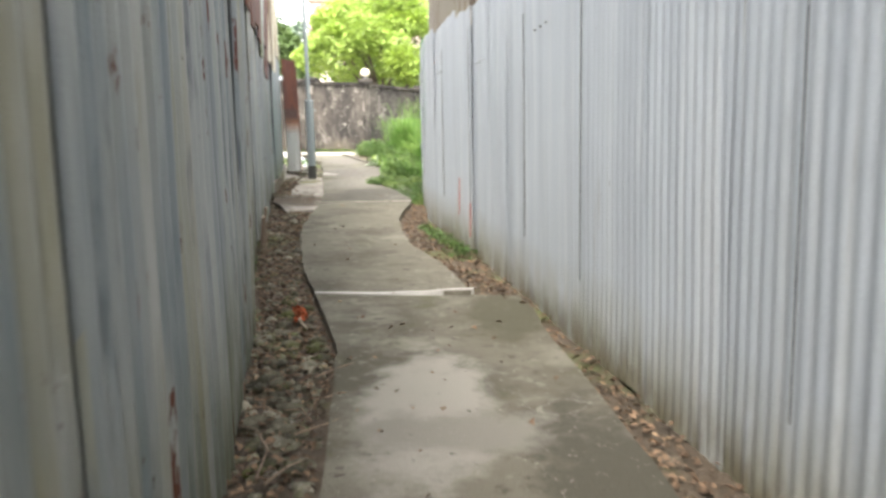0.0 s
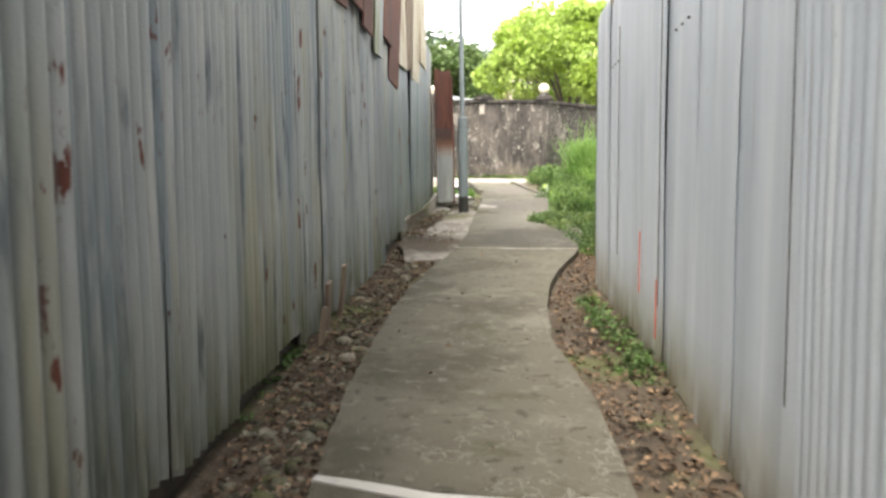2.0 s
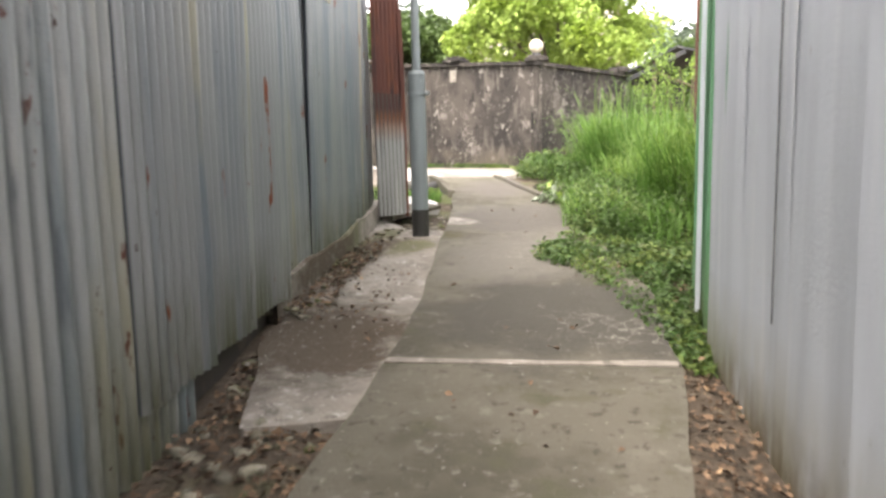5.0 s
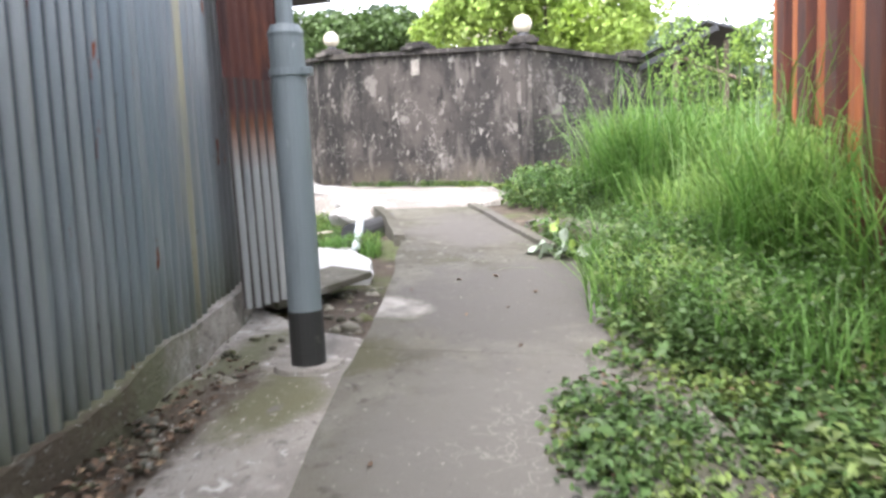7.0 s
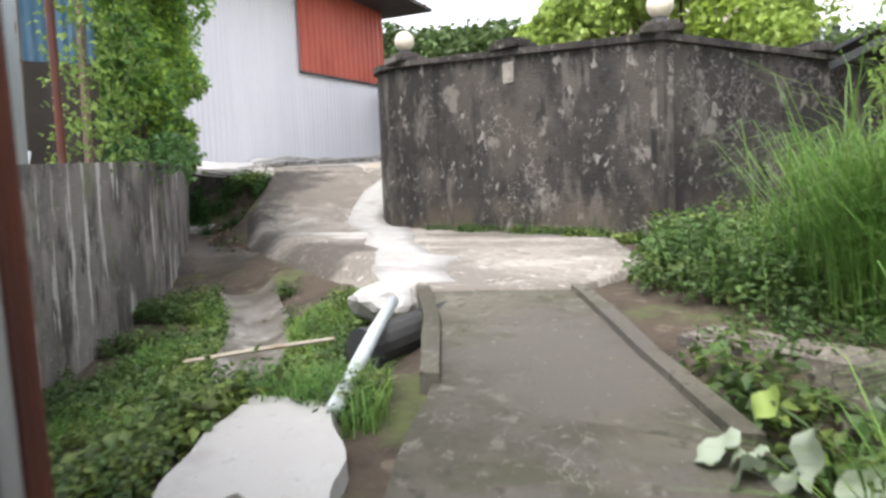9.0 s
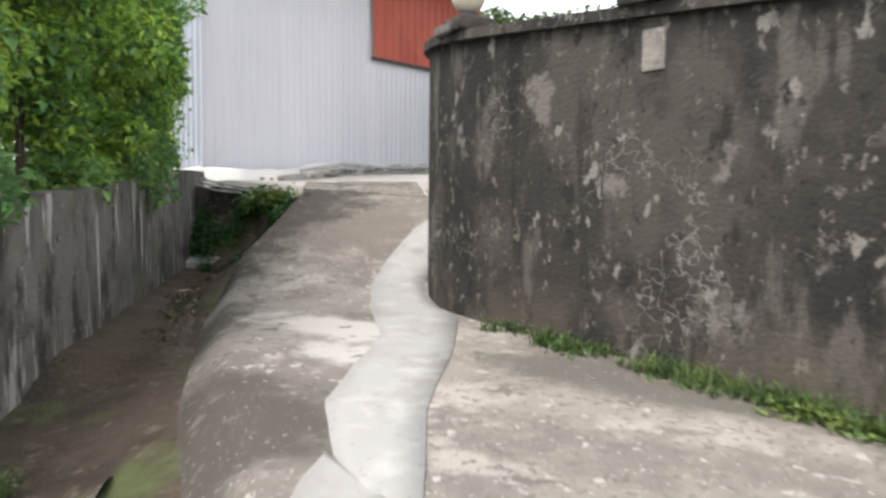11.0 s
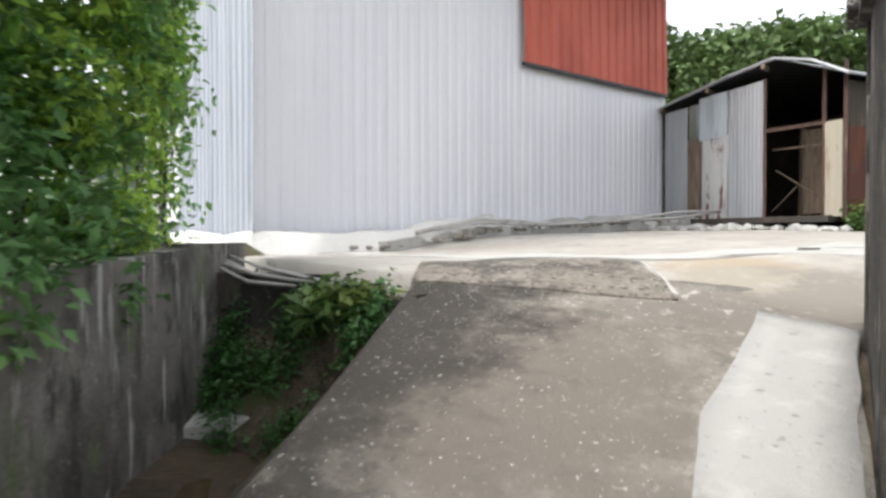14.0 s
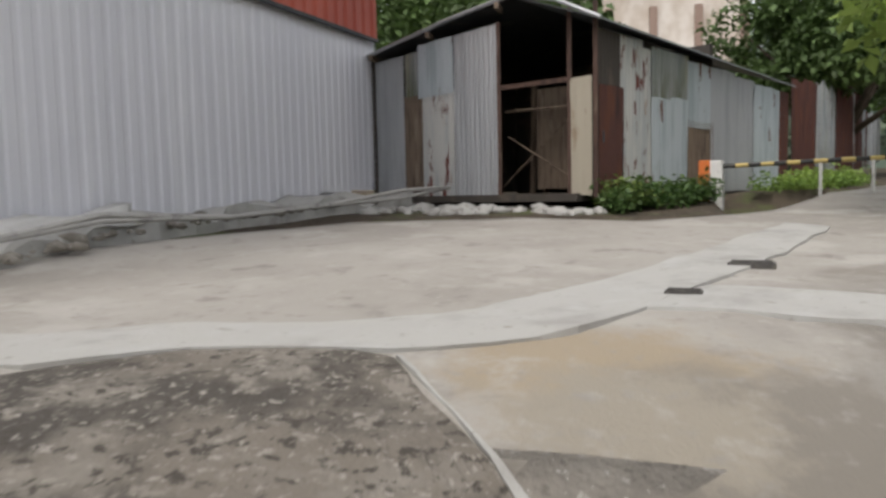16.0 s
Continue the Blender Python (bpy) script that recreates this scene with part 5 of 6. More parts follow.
def blades(rng, roots, high, width, lean, material, name, label, category, droop=0.6):
    roots = np.asarray(roots)
    n = len(roots)
    a = rng.uniform(0, 2 * np.pi, n)
    h = high * rng.uniform(0.45, 1.15, n)
    ln = np.minimum(lean * rng.uniform(0.2, 1.4, n) * h, 0.8)
    w = width * rng.uniform(0.6, 1.3, n)
    dirs = np.stack([np.cos(a), np.sin(a), np.zeros(n)], 1)
    side = np.stack([-np.sin(a), np.cos(a), np.zeros(n)], 1)
    vs = []
    for u, ww in ((0.0, 1.0), (0.4, 0.95), (0.75, 0.7)):
        c = roots + dirs * (ln * u ** 2)[:, None]
        c[:, 2] += h * (u - droop * 0.45 * u ** 3)
        vs += [c - side * (w * ww / 2)[:, None], c + side * (w * ww / 2)[:, None]]
    tip = roots + dirs * (ln * 1.15)[:, None]
    tip[:, 2] += h * (1 - droop * 0.55)
    vs.append(tip)
    v = np.stack(vs, 1).reshape(-1, 3)
    o = (np.arange(n) * 7)[:, None]
    f = np.concatenate([o + np.array([[0, 1, 3]]), o + np.array([[0, 3, 2]]), o + np.array([[2, 3, 5]]), o + np.array([[2, 5, 4]]), o + np.array([[4, 5, 6]])], 0)
    ob = new(name, quick_mesh(name, v, f, material))
    return tagged(ob, label, category, kind="stuff")


def scatter(rng, poly, n, keep=None):
    xs, ys = [p[0] for p in poly], [p[1] for p in poly]
    out = []
    while len(out) < n:
        x, y = rng.uniform(min(xs), max(xs)), rng.uniform(min(ys), max(ys))
        if inside(poly, x, y) and (keep is None or keep(x, y)):
            out.append((x, y, terrain(x, y)))
    return out


def weeds(poly, n, high, leaf, material, label, seed, per=9, density=None):
    """Low leafy plants: short stalks, each with a whorl of leaves."""
    rng = np.random.default_rng(seed)
    roots = np.array(scatter(rng, poly, n, density))
    hs = high * rng.uniform(0.25, 1.1, n) * np.array([0.6 + 0.5 * noise.noise(Vector((r[0] * 1.3, r[1] * 1.3, seed))) + 0.2 for r in roots])
    pts = np.repeat(roots, per, 0)
    u = rng.uniform(0.3, 1.0, len(pts))
    pts[:, :2] += rng.normal(0, leaf * 0.8, (len(pts), 2))
    pts[:, 2] += np.repeat(hs, per) * u
    v, f = leaf_arrays(pts, leaf, rng, 0.55, 1.6)
    ob = new("weeds", quick_mesh("weeds", v, f, material))
    return tagged(ob, label, "weeds", kind="stuff")


VERGE = [(-0.42, 12.2), (-0.62, 12.9), (-0.95, 14.1), (-1.42, 14.45), (-1.45, 15.1), (-1.15, 15.9), (-1.2, 16.9), (-1.35, 17.8), (-0.6, 18.6), (0.7, 18.8), (0.5, 16.5), (0.05, 14.6), (-0.2, 13.2), (-0.24, 12.2)]
weeds(VERGE, 3400, 0.17, 0.042, weed_mat, "low mixed green weeds along the footpath", 31)
weeds([(-0.45, 12.3), (-0.95, 14.0), (-1.42, 14.5), (-1.3, 15.2), (-0.4, 14.5), (-0.25, 12.3)], 1000, 0.15, 0.040, weed_mat, "low weeds creeping over the path edge", 47)
weeds(VERGE, 650, 0.26, 0.062, bright_weed, "paler broad-leaved weeds among the low ones", 44, 7, lambda x, y: y > 14.2 and noise.noise(Vector((x * 1.6, y * 1.6, 8))) > 0.05)
weeds([(-0.9, 15.2), (-1.15, 16.2), (-1.3, 17.8), (0.4, 18.5), (0.5, 16.2)], 1200, 0.72, 0.045, bright_weed, "knee-high leafy weeds against the orange panels", 32)
weeds([(-2.3, 20.6), (-2.2, 22.0), (-2.4, 23.3), (-0.9, 24.4), (0.8, 23), (0.6, 20), (-1.4, 19.9)], 1500, 0.5, 0.075, weed_mat, "green weeds below the boundary wall", 33)
weeds([(-1.9, 19.0), (-1.25, 17.8), (-0.2, 18.2), (0.2, 19.0), (-1.0, 19.2)], 300, 0.16, 0.09, weed_mat, "broad-leaved weeds in the ditch", 34)
CHANNEL = [(-4.35, 18.7), (-4.9, 19.6), (-5.5, 20.6), (-6.3, 21.55), (-6.75, 22.05)]
cv, cf = [], []
for i, p in enumerate(resample(CHANNEL, 40)):
    q = resample(CHANNEL, 40)
    d = (q[min(i + 1, 40)] - q[max(i - 1, 0)]).normalized()
    for k in range(9):
        u = k / 4 - 1
        w = (0.26 + 0.05 * noise.noise(Vector((p.x * 2, p.y * 2, 4 + k % 3)))) * u
        x, y = p.x + d.y * w, p.y - d.x * w
        cv.append((x, y, max(terrain(p.x, p.y), terrain(x, y)) + 0.02 + 0.06 * abs(u) ** 3 - 0.25 * step(33, 40, i) + 0.015 * noise.noise(Vector((x * 6, y * 6, 1)))))
for i in range(40):
    for k in range(8):
        a = i * 9 + k
        cf.append((a, a + 1, a + 10, a + 9))
tagged(new("drain_channel", mesh_of("drain_channel", cv, cf, concrete_wet, True)), "worn grey concrete gutter of the drain bed", "gutter", kind="structure")


def open_bank(x, y):
    """Where the bank is bare: the gutter, the pale patch and a mound of soil."""
    return abs(side_of(CHANNEL, x, y)) < 0.26 or math.hypot((x + 4.3) / 0.75, (y - 17.75) / 0.5) < 1 + 0.5 * noise.noise(Vector((x * 3, y * 3, 2)))


weeds([(-3.1, 18.2), (-3.6, 18.5), (-4.6, 20.8), (-6.2, 20.6), (-5.0, 17.6), (-3.9, 17.0)], 1500, 0.17, 0.034, weed_mat, "low weeds spreading over the drain bank", 35, density=lambda x, y: noise.noise(Vector((x * 0.9, y * 0.9, 2))) > -0.15 and not open_bank(x, y) and not inside([(-3.55, 17.05), (-3.85, 17.7), (-3.75, 18.02), (-3.25, 18.02), (-2.9, 17.2)], x, y))
weeds([(-1.9, 19.3), (-1.2, 19.0), (0.5, 18.6), (0.5, 19.4), (-1.4, 19.9)], 420, 0.2, 0.04, weed_mat, "weeds hanging over the ditch edge", 45)
weeds([(-2.3, 20.4), (-1.6, 19.8), (0.2, 19.7), (0.4, 22.0), (-2.2, 22.4)], 900, 0.45, 0.05, bright_weed, "pale green weeds in front of the tall grass", 46)
weeds([(-3.5, 16.7), (-3.75, 17.1), (-3.75, 18.2), (-4.1, 18.2), (-4.2, 16.8)], 260, 0.30, 0.06, weed_mat, "weeds at the end of the tin wall", 36)
weeds([(-5.2, 24.72), (-2.5, 23.55), (-2.45, 23.2), (-5.1, 24.42)], 420, 0.16, 0.05, weed_mat, "scrubby weeds along the foot of the wall", 38, density=lambda x, y: noise.noise(Vector((x * 1.5, y * 1.5, 7))) > 0.0)
weeds([(-10.2, 27.5), (-10.0, 28.15), (-11.9, 28.0), (-12.2, 27.3), (-11.3, 27.1)], 560, 0.36, 0.05, shade_leaf, "dark green plants in the drain head", 39, density=lambda x, y: noise.noise(Vector((x * 2.2, y * 2.2, 6))) > -0.12)
weeds([(-3.5, 17.1), (-4.2, 16.7), (-6.0, 18.7), (-7.3, 21.2), (-6.7, 21.8), (-5.2, 21.2), (-4.2, 20.2), (-3.8, 19.0)], 3200, 0.24, 0.034, weed_mat, "scrubby weeds covering the bank", 43, density=lambda x, y: noise.noise(Vector((x * 1.5, y * 1.5, 12))) > -0.02 and not open_bank(x, y) and not inside([(-3.55, 17.05), (-3.85, 17.7), (-3.75, 18.02), (-3.25, 18.02), (-2.9, 17.2)], x, y))
weeds([(-9.1, 37.0), (-8.7, 36.2), (-7.3, 37.6), (-7.8, 38.6)], 480, 0.42, 0.08, weed_mat, "green bush at the foot of the shed", 40)
weeds([(-7.6, 38.4), (-7.0, 37.8), (-4.4, 42.5), (-4.9, 43.6)], 600, 0.40, 0.08, dark_leaf, "dark weeds behind the barrier arm", 41)
weeds([(0.40, 7.4), (0.05, 9.2), (-0.12, 9.8), (-0.26, 9.4), (-0.05, 8.4), (0.22, 7.3)], 80, 0.13, 0.045, weed_mat, "small green weeds at the foot of the sheets", 42)
rng = np.random.default_rng(50)


def tussock(x, y, r, n):
    p = rng.normal(0, r, (n, 2)) + (x, y)
    return [(a, b, terrain(a, b)) for a, b in p]


tall = []
for x, y, r, n in ((-0.05, 16.9, 0.20, 620), (0.15, 17.6, 0.22, 620), (-0.55, 18.35, 0.16, 380), (-0.1, 18.2, 0.2, 420), (-0.35, 17.3, 0.10, 120), (0.2, 16.2, 0.12, 160), (-0.85, 19.95, 0.2, 480), (-0.5, 19.75, 0.22, 420), (-1.0, 20.5, 0.25, 340), (-0.35, 20.0, 0.28, 520), (0.3, 20.6, 0.4, 380), (0.1, 21.8, 0.5, 320), (-0.1, 19.6, 0.25, 260)):
    tall += tussock(x, y, r * 0.75, n)
blades(rng, tall, 1.7, 0.010, 0.75, grass_mat, "tall_grass", "tall bright green grass in arching tussocks", "grass", 0.85)
blades(rng, tall[::9], 2.0, 0.012, 0.4, grass_mat, "tall_grass", "tallest upright blades of the grass tussocks", "grass", 0.45)
mid_grass = scatter(rng, [(-1.3, 16.2), (-1.35, 17.8), (0.5, 18.6), (0.5, 16.0), (-0.3, 15.2)], 2600) + scatter(rng, [(-2.3, 20.6), (-2.3, 22.6), (-1.2, 24), (0.6, 23), (0.6, 19.8), (-1.3, 19.8)], 900)
blades(rng, mid_grass, 0.62, 0.008, 0.8, grass_mat, "meadow_grass", "knee-high rough grass", "grass")
bank_grass = scatter(rng, [(-3.05, 18.0), (-3.5, 19.4), (-4.4, 20.8), (-6.6, 21.2), (-5.6, 18.4), (-3.9, 17.1)], 7500, lambda x, y: noise.noise(Vector((x * 1.4, y * 1.4, 4))) > -0.02 and not open_bank(x, y) and not inside([(-3.55, 17.05), (-3.85, 17.7), (-3.75, 18.02), (-3.25, 18.02), (-2.9, 17.2)], x, y))
blades(rng, bank_grass, 0.20, 0.007, 0.7, grass_mat, "bank_grass", "short grass on the drain bank", "grass")

fringe = []
for k in range(1500):
    u, o = rng.uniform(0.03, 0.92), rng.uniform(0.12, 0.34)
    x, y = -2.3 - 3.4 * u - 0.39 * o, 23.6 + 1.44 * u - 0.92 * o
    if noise.noise(Vector((x * 1.7, y * 1.7, 20))) > -0.15:
        fringe.append((x, y, height(x, y) - 0.01))
blades(rng, fringe, 0.17, 0.007, 0.8, weed_mat, "wall_foot_grass", "short grass and moss fringing the wall foot", "grass")
v, f = leaf_arrays(np.array(fringe[::3]) + (0, 0, 0.04), 0.04, rng, 0.5, 1.6)
tagged(new("weeds", quick_mesh("weeds", v, f, weed_mat)), "small leafy weeds fringing the wall foot", "weeds", kind="stuff")

# the big-leaved plant by the footbridge
plant = thing("taro_plant", "drooping broad-leaved plant with pale leaf undersides", "plant", m=pose(-1.35, 17.9, height(-1.35, 17.9) - 0.10))
pale_leaf = mat("pale_leaf_back", (0.34, 0.40, 0.30), 0.6, trans=0.2, layers=[((0.22, 0.30, 0.16), (9, 9, 9), 0.5, 0.7)])
prng = random.Random(21)
for k in range(13):
    a = prng.uniform(0, 6.28)
    r, z = prng.uniform(0.1, 0.42), prng.uniform(0.12, 0.34)
    c = Vector((r * math.cos(a), r * math.sin(a), z))
    bm = bmesh.new()
    L, W = prng.uniform(0.13, 0.2), prng.uniform(0.06, 0.11)
    rowv = []
    for i in range(7):
        u = i / 6
        wv = W * math.sin(math.pi * min(1, 0.12 + u * 0.88)) ** 0.7
        rowv.append([bm.verts.new((L * (u - 0.3), s * wv, -0.25 * L * u * u + 0.25 * abs(s) * wv + 0.02 * math.sin(9 * u + k))) for s in (-1, -0.5, 0, 0.5, 1)])
    for r0, r1 in zip(rowv[:-1], rowv[1:]):
        for i in range(4):
            bm.faces.new((r0[i], r0[i + 1], r1[i + 1], r1[i]))
    part("leaf", bm, pale_leaf if k % 5 < 3 else bright_leaf, plant, m=pose(*c, prng.uniform(-50, 50), prng.uniform(0, 50), math.degrees(a)), smooth=True)
    part("stalk", tube([(0, 0, 0), (c.x * 0.5, c.y * 0.5, c.z * 0.8), tuple(c)], 0.008, 6), weed_mat, plant)

def rock_lump(r):
    bm = bmesh.new()
    bmesh.ops.create_icosphere(bm, subdivisions=3, radius=r)
    for v in bm.verts:
        v.co *= 1 + 0.3 * noise.noise(v.co / r * 1.3) + 0.08 * noise.noise(v.co / r * 4)
        v.co.z *= 0.55
    return bm


# hedge on the terrace
hrng = np.random.default_rng(60)
hedge = thing("hedge", "tall bright green hedge leaning over the retaining wall", "hedge")
HL = along([(-7.85, 21.6), (-8.95, 23.2), (-10.75, 25.25), (-11.85, 26.65)], 0.36)
cs, rs, outer = [], [], []
for x, y, a in HL:
    nxv = (-math.sin(a), math.cos(a))
    for z in np.arange(2.52, 5.9, 0.34):
        o = hrng.uniform(-0.32, 0.55)
        if hrng.uniform() < 0.95:
            cs.append((x + nxv[0] * o + hrng.normal(0, 0.12), y + nxv[1] * o + hrng.normal(0, 0.12), z + hrng.normal(0, 0.12)))
            rs.append(hrng.uniform(0.24, 0.48))
            outer.append(o < 0.22)
cs = np.array(cs)
up = cs[:, 2] > 3.4
# outer upper clumps take the brighter leaf in place of light on them
for nm, sel, ma in (("young_foliage", (np.array(outer) & (cs[:, 2] > 2.95 + 0.55 * np.sin(cs[:, 1] * 2.3))), hedge_lit),):
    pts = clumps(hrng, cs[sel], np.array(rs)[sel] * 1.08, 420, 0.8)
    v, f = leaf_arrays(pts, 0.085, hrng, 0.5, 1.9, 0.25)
    part(nm, quick_mesh(nm, v, f, ma), None, hedge, "bright young foliage, its light put into the colour")
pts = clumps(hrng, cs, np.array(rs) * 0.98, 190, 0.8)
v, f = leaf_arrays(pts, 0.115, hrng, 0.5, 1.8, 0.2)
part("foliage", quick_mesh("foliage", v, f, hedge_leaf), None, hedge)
for x, y, a in HL[::2]:
    part("stem", tube([(x - 0.2, y + 0.2, 2.2), (x - 0.25, y + 0.25, 3.4), (x - 0.2, y + 0.15, 5.0)], [0.05, 0.04, 0.015], 6), bark, hedge)
# creeper hanging from a wire frame at the hedge's end
hang = thing("hanging_creeper", "thin green creeper hanging in strands at the hedge end", "creeper")
for k in range(32):
    u = k / 31
    x, y = -11.75 - 0.75 * u + hrng.normal(0, 0.06), 26.65 + 0.85 * u + hrng.normal(0, 0.06)
    top, low = hrng.uniform(5.0, 5.9), hrng.uniform(2.55, 4.2)
    sway = hrng.normal(0, 0.10)
    line = [(x + sway * (1 - w) * w * 2 + 0.02 * math.sin(9 * w + k), y, top + (low - top) * w) for w in np.linspace(0, 1, 9)]
    part("strand", tube(line, 0.006, 4), bark, hang)
    pts = np.array([line[min(8, int(hrng.uniform(0, 1) ** 1.3 * 9))] for q in range(210)]) + hrng.normal(0, 0.10, (210, 3)) * (1, 1, 2.2)
    v, f = leaf_arrays(pts, 0.08, hrng, 0.4, 1.9, 0.6)
    part("leaves", quick_mesh("leaves", v, f, hedge_lit if k % 3 else hedge_leaf), None, hang)
part("frame_post", tube([(-12.38, 27.32, 2.3), (-12.40, 27.32, 5.6)], 0.028, 8), black_metal, hang, "thin dark iron post")
bush = thing("bush", "straggling dark green bush around the canopy posts", "bush", m=pose(0.9, 23.6, 1.0))
bc = np.array([(hrng.uniform(-0.9, 1.2), hrng.uniform(-0.8, 0.9), hrng.uniform(0.3, 2.6)) for k in range(34)])
v, f = leaf_arrays(clumps(hrng, bc, np.full(34, 0.38), 110, 0.9), 0.085, hrng, 0.45, 1.9, 0.3)
part("foliage", quick_mesh("foliage", v, f, dark_leaf), None, bush)
for k in range(5):
    part("stem", tube([(0.1 * k - 0.2, 0.05 * k, -0.2), (0.2 * k - 0.4, 0.1, 1.1), (0.35 * k - 0.7, 0.15, 2.3)], [0.03, 0.022, 0.008], 6), bark, bush)
lump = tagged(part("rubble_lump", rock_lump(0.26), concrete_pale, m=pose(-3.98, 20.02, 1.12, 0, 0, 30)), "rounded pale lump of spilled concrete", "rubble")
# small tree at the drain head
shrub = thing("shrub", "small rosette-leaved shrub growing from the drain wall", "shrub", m=pose(-10.75, 27.75, 1.55))
part("stem", tube([(0, 0, -0.2), (0.03, 0, 0.35), (0, 0.02, 0.75)], [0.035, 0.03, 0.02], 8), bark, shrub)
pts = clumps(hrng, np.array([(0, 0, 0.85), (0.2, 0.1, 0.78), (-0.2, 0.0, 0.8), (0.05, -0.2, 0.76)]), [0.24, 0.2, 0.2, 0.2], 60, 0.6)
v, f = leaf_arrays(pts, 0.15, hrng, 0.6, 2.6)
part("leaves", quick_mesh("leaves", v, f, weed_mat), None, shrub)

tree("round bright green tree in full leaf behind the wall", (-2.7, 35.6, 2.6), 9.0, (3.5, 3.3, 3.0), 90, 330, 0.85, 0.22, bright_leaf, 71)
tree("dense dark green round tree behind the rusty fence", (-3.6, 48.5, 3.2), 8.6, (2.9, 2.8, 2.3), 70, 260, 0.75, 0.22, wood_leaf, 72)
for i, (x, y, top, r) in enumerate(((-13.5, 54, 10.5, 4.0), (-18.5, 55, 11.5, 4.5), (-24, 58, 12, 5), (5.0, 60, 9.5, 4.0), (-15.5, 62, 12.5, 4.5), (9.0, 40, 8.0, 3.5), (11.0, 31, 7.5, 3.2))):
    tree("dark leafy tree of the wood behind the sheds", (x, y, 3.5), top, (r, r, r * 0.75), 46, 170, 1.2, 0.42, wood_leaf, 80 + i, 0.22, group="trees of the wood")

# far wooded hills
frng = np.random.default_rng(90)
fp = []
for k in range(900):
    x = frng.uniform(-150, 90)
    y = 95 + frng.uniform(0, 90) + 0.10 * abs(x + 20)
    top = 6 + 17 * math.exp(-((x + 55) / 45) ** 2) + 9 * math.exp(-((x - 5) / 30) ** 2) + (y - 95) * 0.13
    if -24 < x < 5 and y < 122:
        top *= 0.45
    fp.append((x, y, frng.uniform(0.25, 1.0) * top))
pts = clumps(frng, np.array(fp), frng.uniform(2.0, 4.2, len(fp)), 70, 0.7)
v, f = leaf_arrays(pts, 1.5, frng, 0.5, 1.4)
hill = new("far_woods", quick_mesh("far_woods", v, f, hazy_far_leaf))
tagged(hill, "dark wooded hillside in the distance", "woods", kind="stuff")
hv, hf = [], []
for j, y in enumerate((96, 130, 190, 300)):
    for i in range(61):
        x = -300 + 10 * i
        hv.append((x, y, (0 if j == 0 else 1) * (5 + 15 * math.exp(-((x + 55) / 45) ** 2) + 8 * math.exp(-((x - 5) / 30) ** 2)) * (0.6 + 0.2 * j) + 2))
for j in range(3):
    for i in range(60):
        a = j * 61 + i
        hf.append((a, a + 1, a + 62, a + 61))
hillside = new("backdrop_hill", mesh_of("backdrop_hill", hv, hf, hazy_far_leaf, True))
tagged(hillside, "wooded hill slope behind the sheds", "hill", kind="structure")

# beige block far behind
tower = thing("apartment_building", "beige rendered block with brown trim, far off", "building", m=pose(-9.5, 108, 0, 0, 0, 8))
part("wall", box((18, 14, 24.6), pose(0.4, 0, 12.3)), beige_tower, tower)
for x in (-8.2, -3.6, 0.6, 4.8, 9.0):
    part("pilaster", box((0.7, 0.5, 19), pose(x, -7.2, 11)), brown_tower, tower, "brown pilaster")
part("cornice", box((18.6, 0.6, 0.8), pose(0.4, -7.2, 22.6)), brown_tower, tower, "brown cornice band")
# hut on the terrace
hut = thing("hut", "blue and brown sheet hut above the retaining wall", "hut", m=pose(-7.9, 20.5, 2.25, 0, 0, 52))
part("wall", sheet_mesh("wall", 2.3, 1.9, 0.09, 0.01, blue_paint, seed=2), None, hut, m=pose(-1.7, 0, 1.0))
part("wall", box((2.3, 0.05, 1.1), pose(-0.55, 0.0, 0.5)), dark_inside, hut, "dark brown lower wall")
part("wall", sheet_mesh("wall", 0.9, 0.7, 0.09, 0.01, rust_sheet, seed=5), None, hut, "rusted lower sheet", m=pose(-1.2, -0.25, 0.05))
part("roof", box((3.0, 1.6, 0.06), pose(-0.6, 0.3, 2.95, 6, 0, 0)), black_metal, hut)
part("tarpaulin", box((0.9, 0.5, 0.05), pose(-0.5, -0.5, 0.18, 20, 14, 0), 0.01), galv_blue, hut, "pale sheet lying aslant")
for x in (-0.9, -0.1, 0.45):
    part("post", tube([(x, -0.15, -0.1), (x + 0.03, -0.15, 2.9)], 0.04, 8), wood_old, hut, "brown thin post")
post = tagged(part("pipe_post", tube([(-6.52, 19.12, 2.1), (-6.54, 19.14, 5.2)], 0.125, 16), galv_blue, smooth=True), "wide pale blue metal pipe on the terrace", "pipe")
post = tagged(part("fence_post", tube([(-6.74, 19.78, 2.1), (-6.75, 19.76, 5.0)], 0.035, 8), rust_sheet), "thin rusted iron post on the terrace", "post")
vp = clumps(hrng, np.array([(-7.0 - 0.15 * i, 20.2 + 0.28 * i, 2.4 + 0.5 * j) for i in range(5) for j in range(5)]), np.full(25, 0.32), 70)
v, f = leaf_arrays(vp, 0.07, hrng, 0.4, 1.6, 0.5)
vine = tagged(new("creeper", quick_mesh("creeper", v, f, dark_leaf)), "thin creeper climbing the hut posts", "creeper", kind="stuff")

# notice board behind the hedge
nb = thing("notice_board", "slate board with rows of illegible pale lettering", "sign", m=pose(-13.3, 27.3, 2.72, 0, 0, 61))
part("board", box((0.6, 0.03, 1.15), pose(0, 0, 0.58), 0.005), sign_board, nb)
srng = random.Random(4)
for r in range(5):
    x = -0.25
    while x < 0.22:
        w = srng.uniform(0.05, 0.12)
        part("lettering", box((w, 0.006, 0.09), pose(x + w / 2, -0.02, 0.16 + 0.21 * r)), white_paint, nb, "illegible pale lettering bar")
        x += w + 0.025
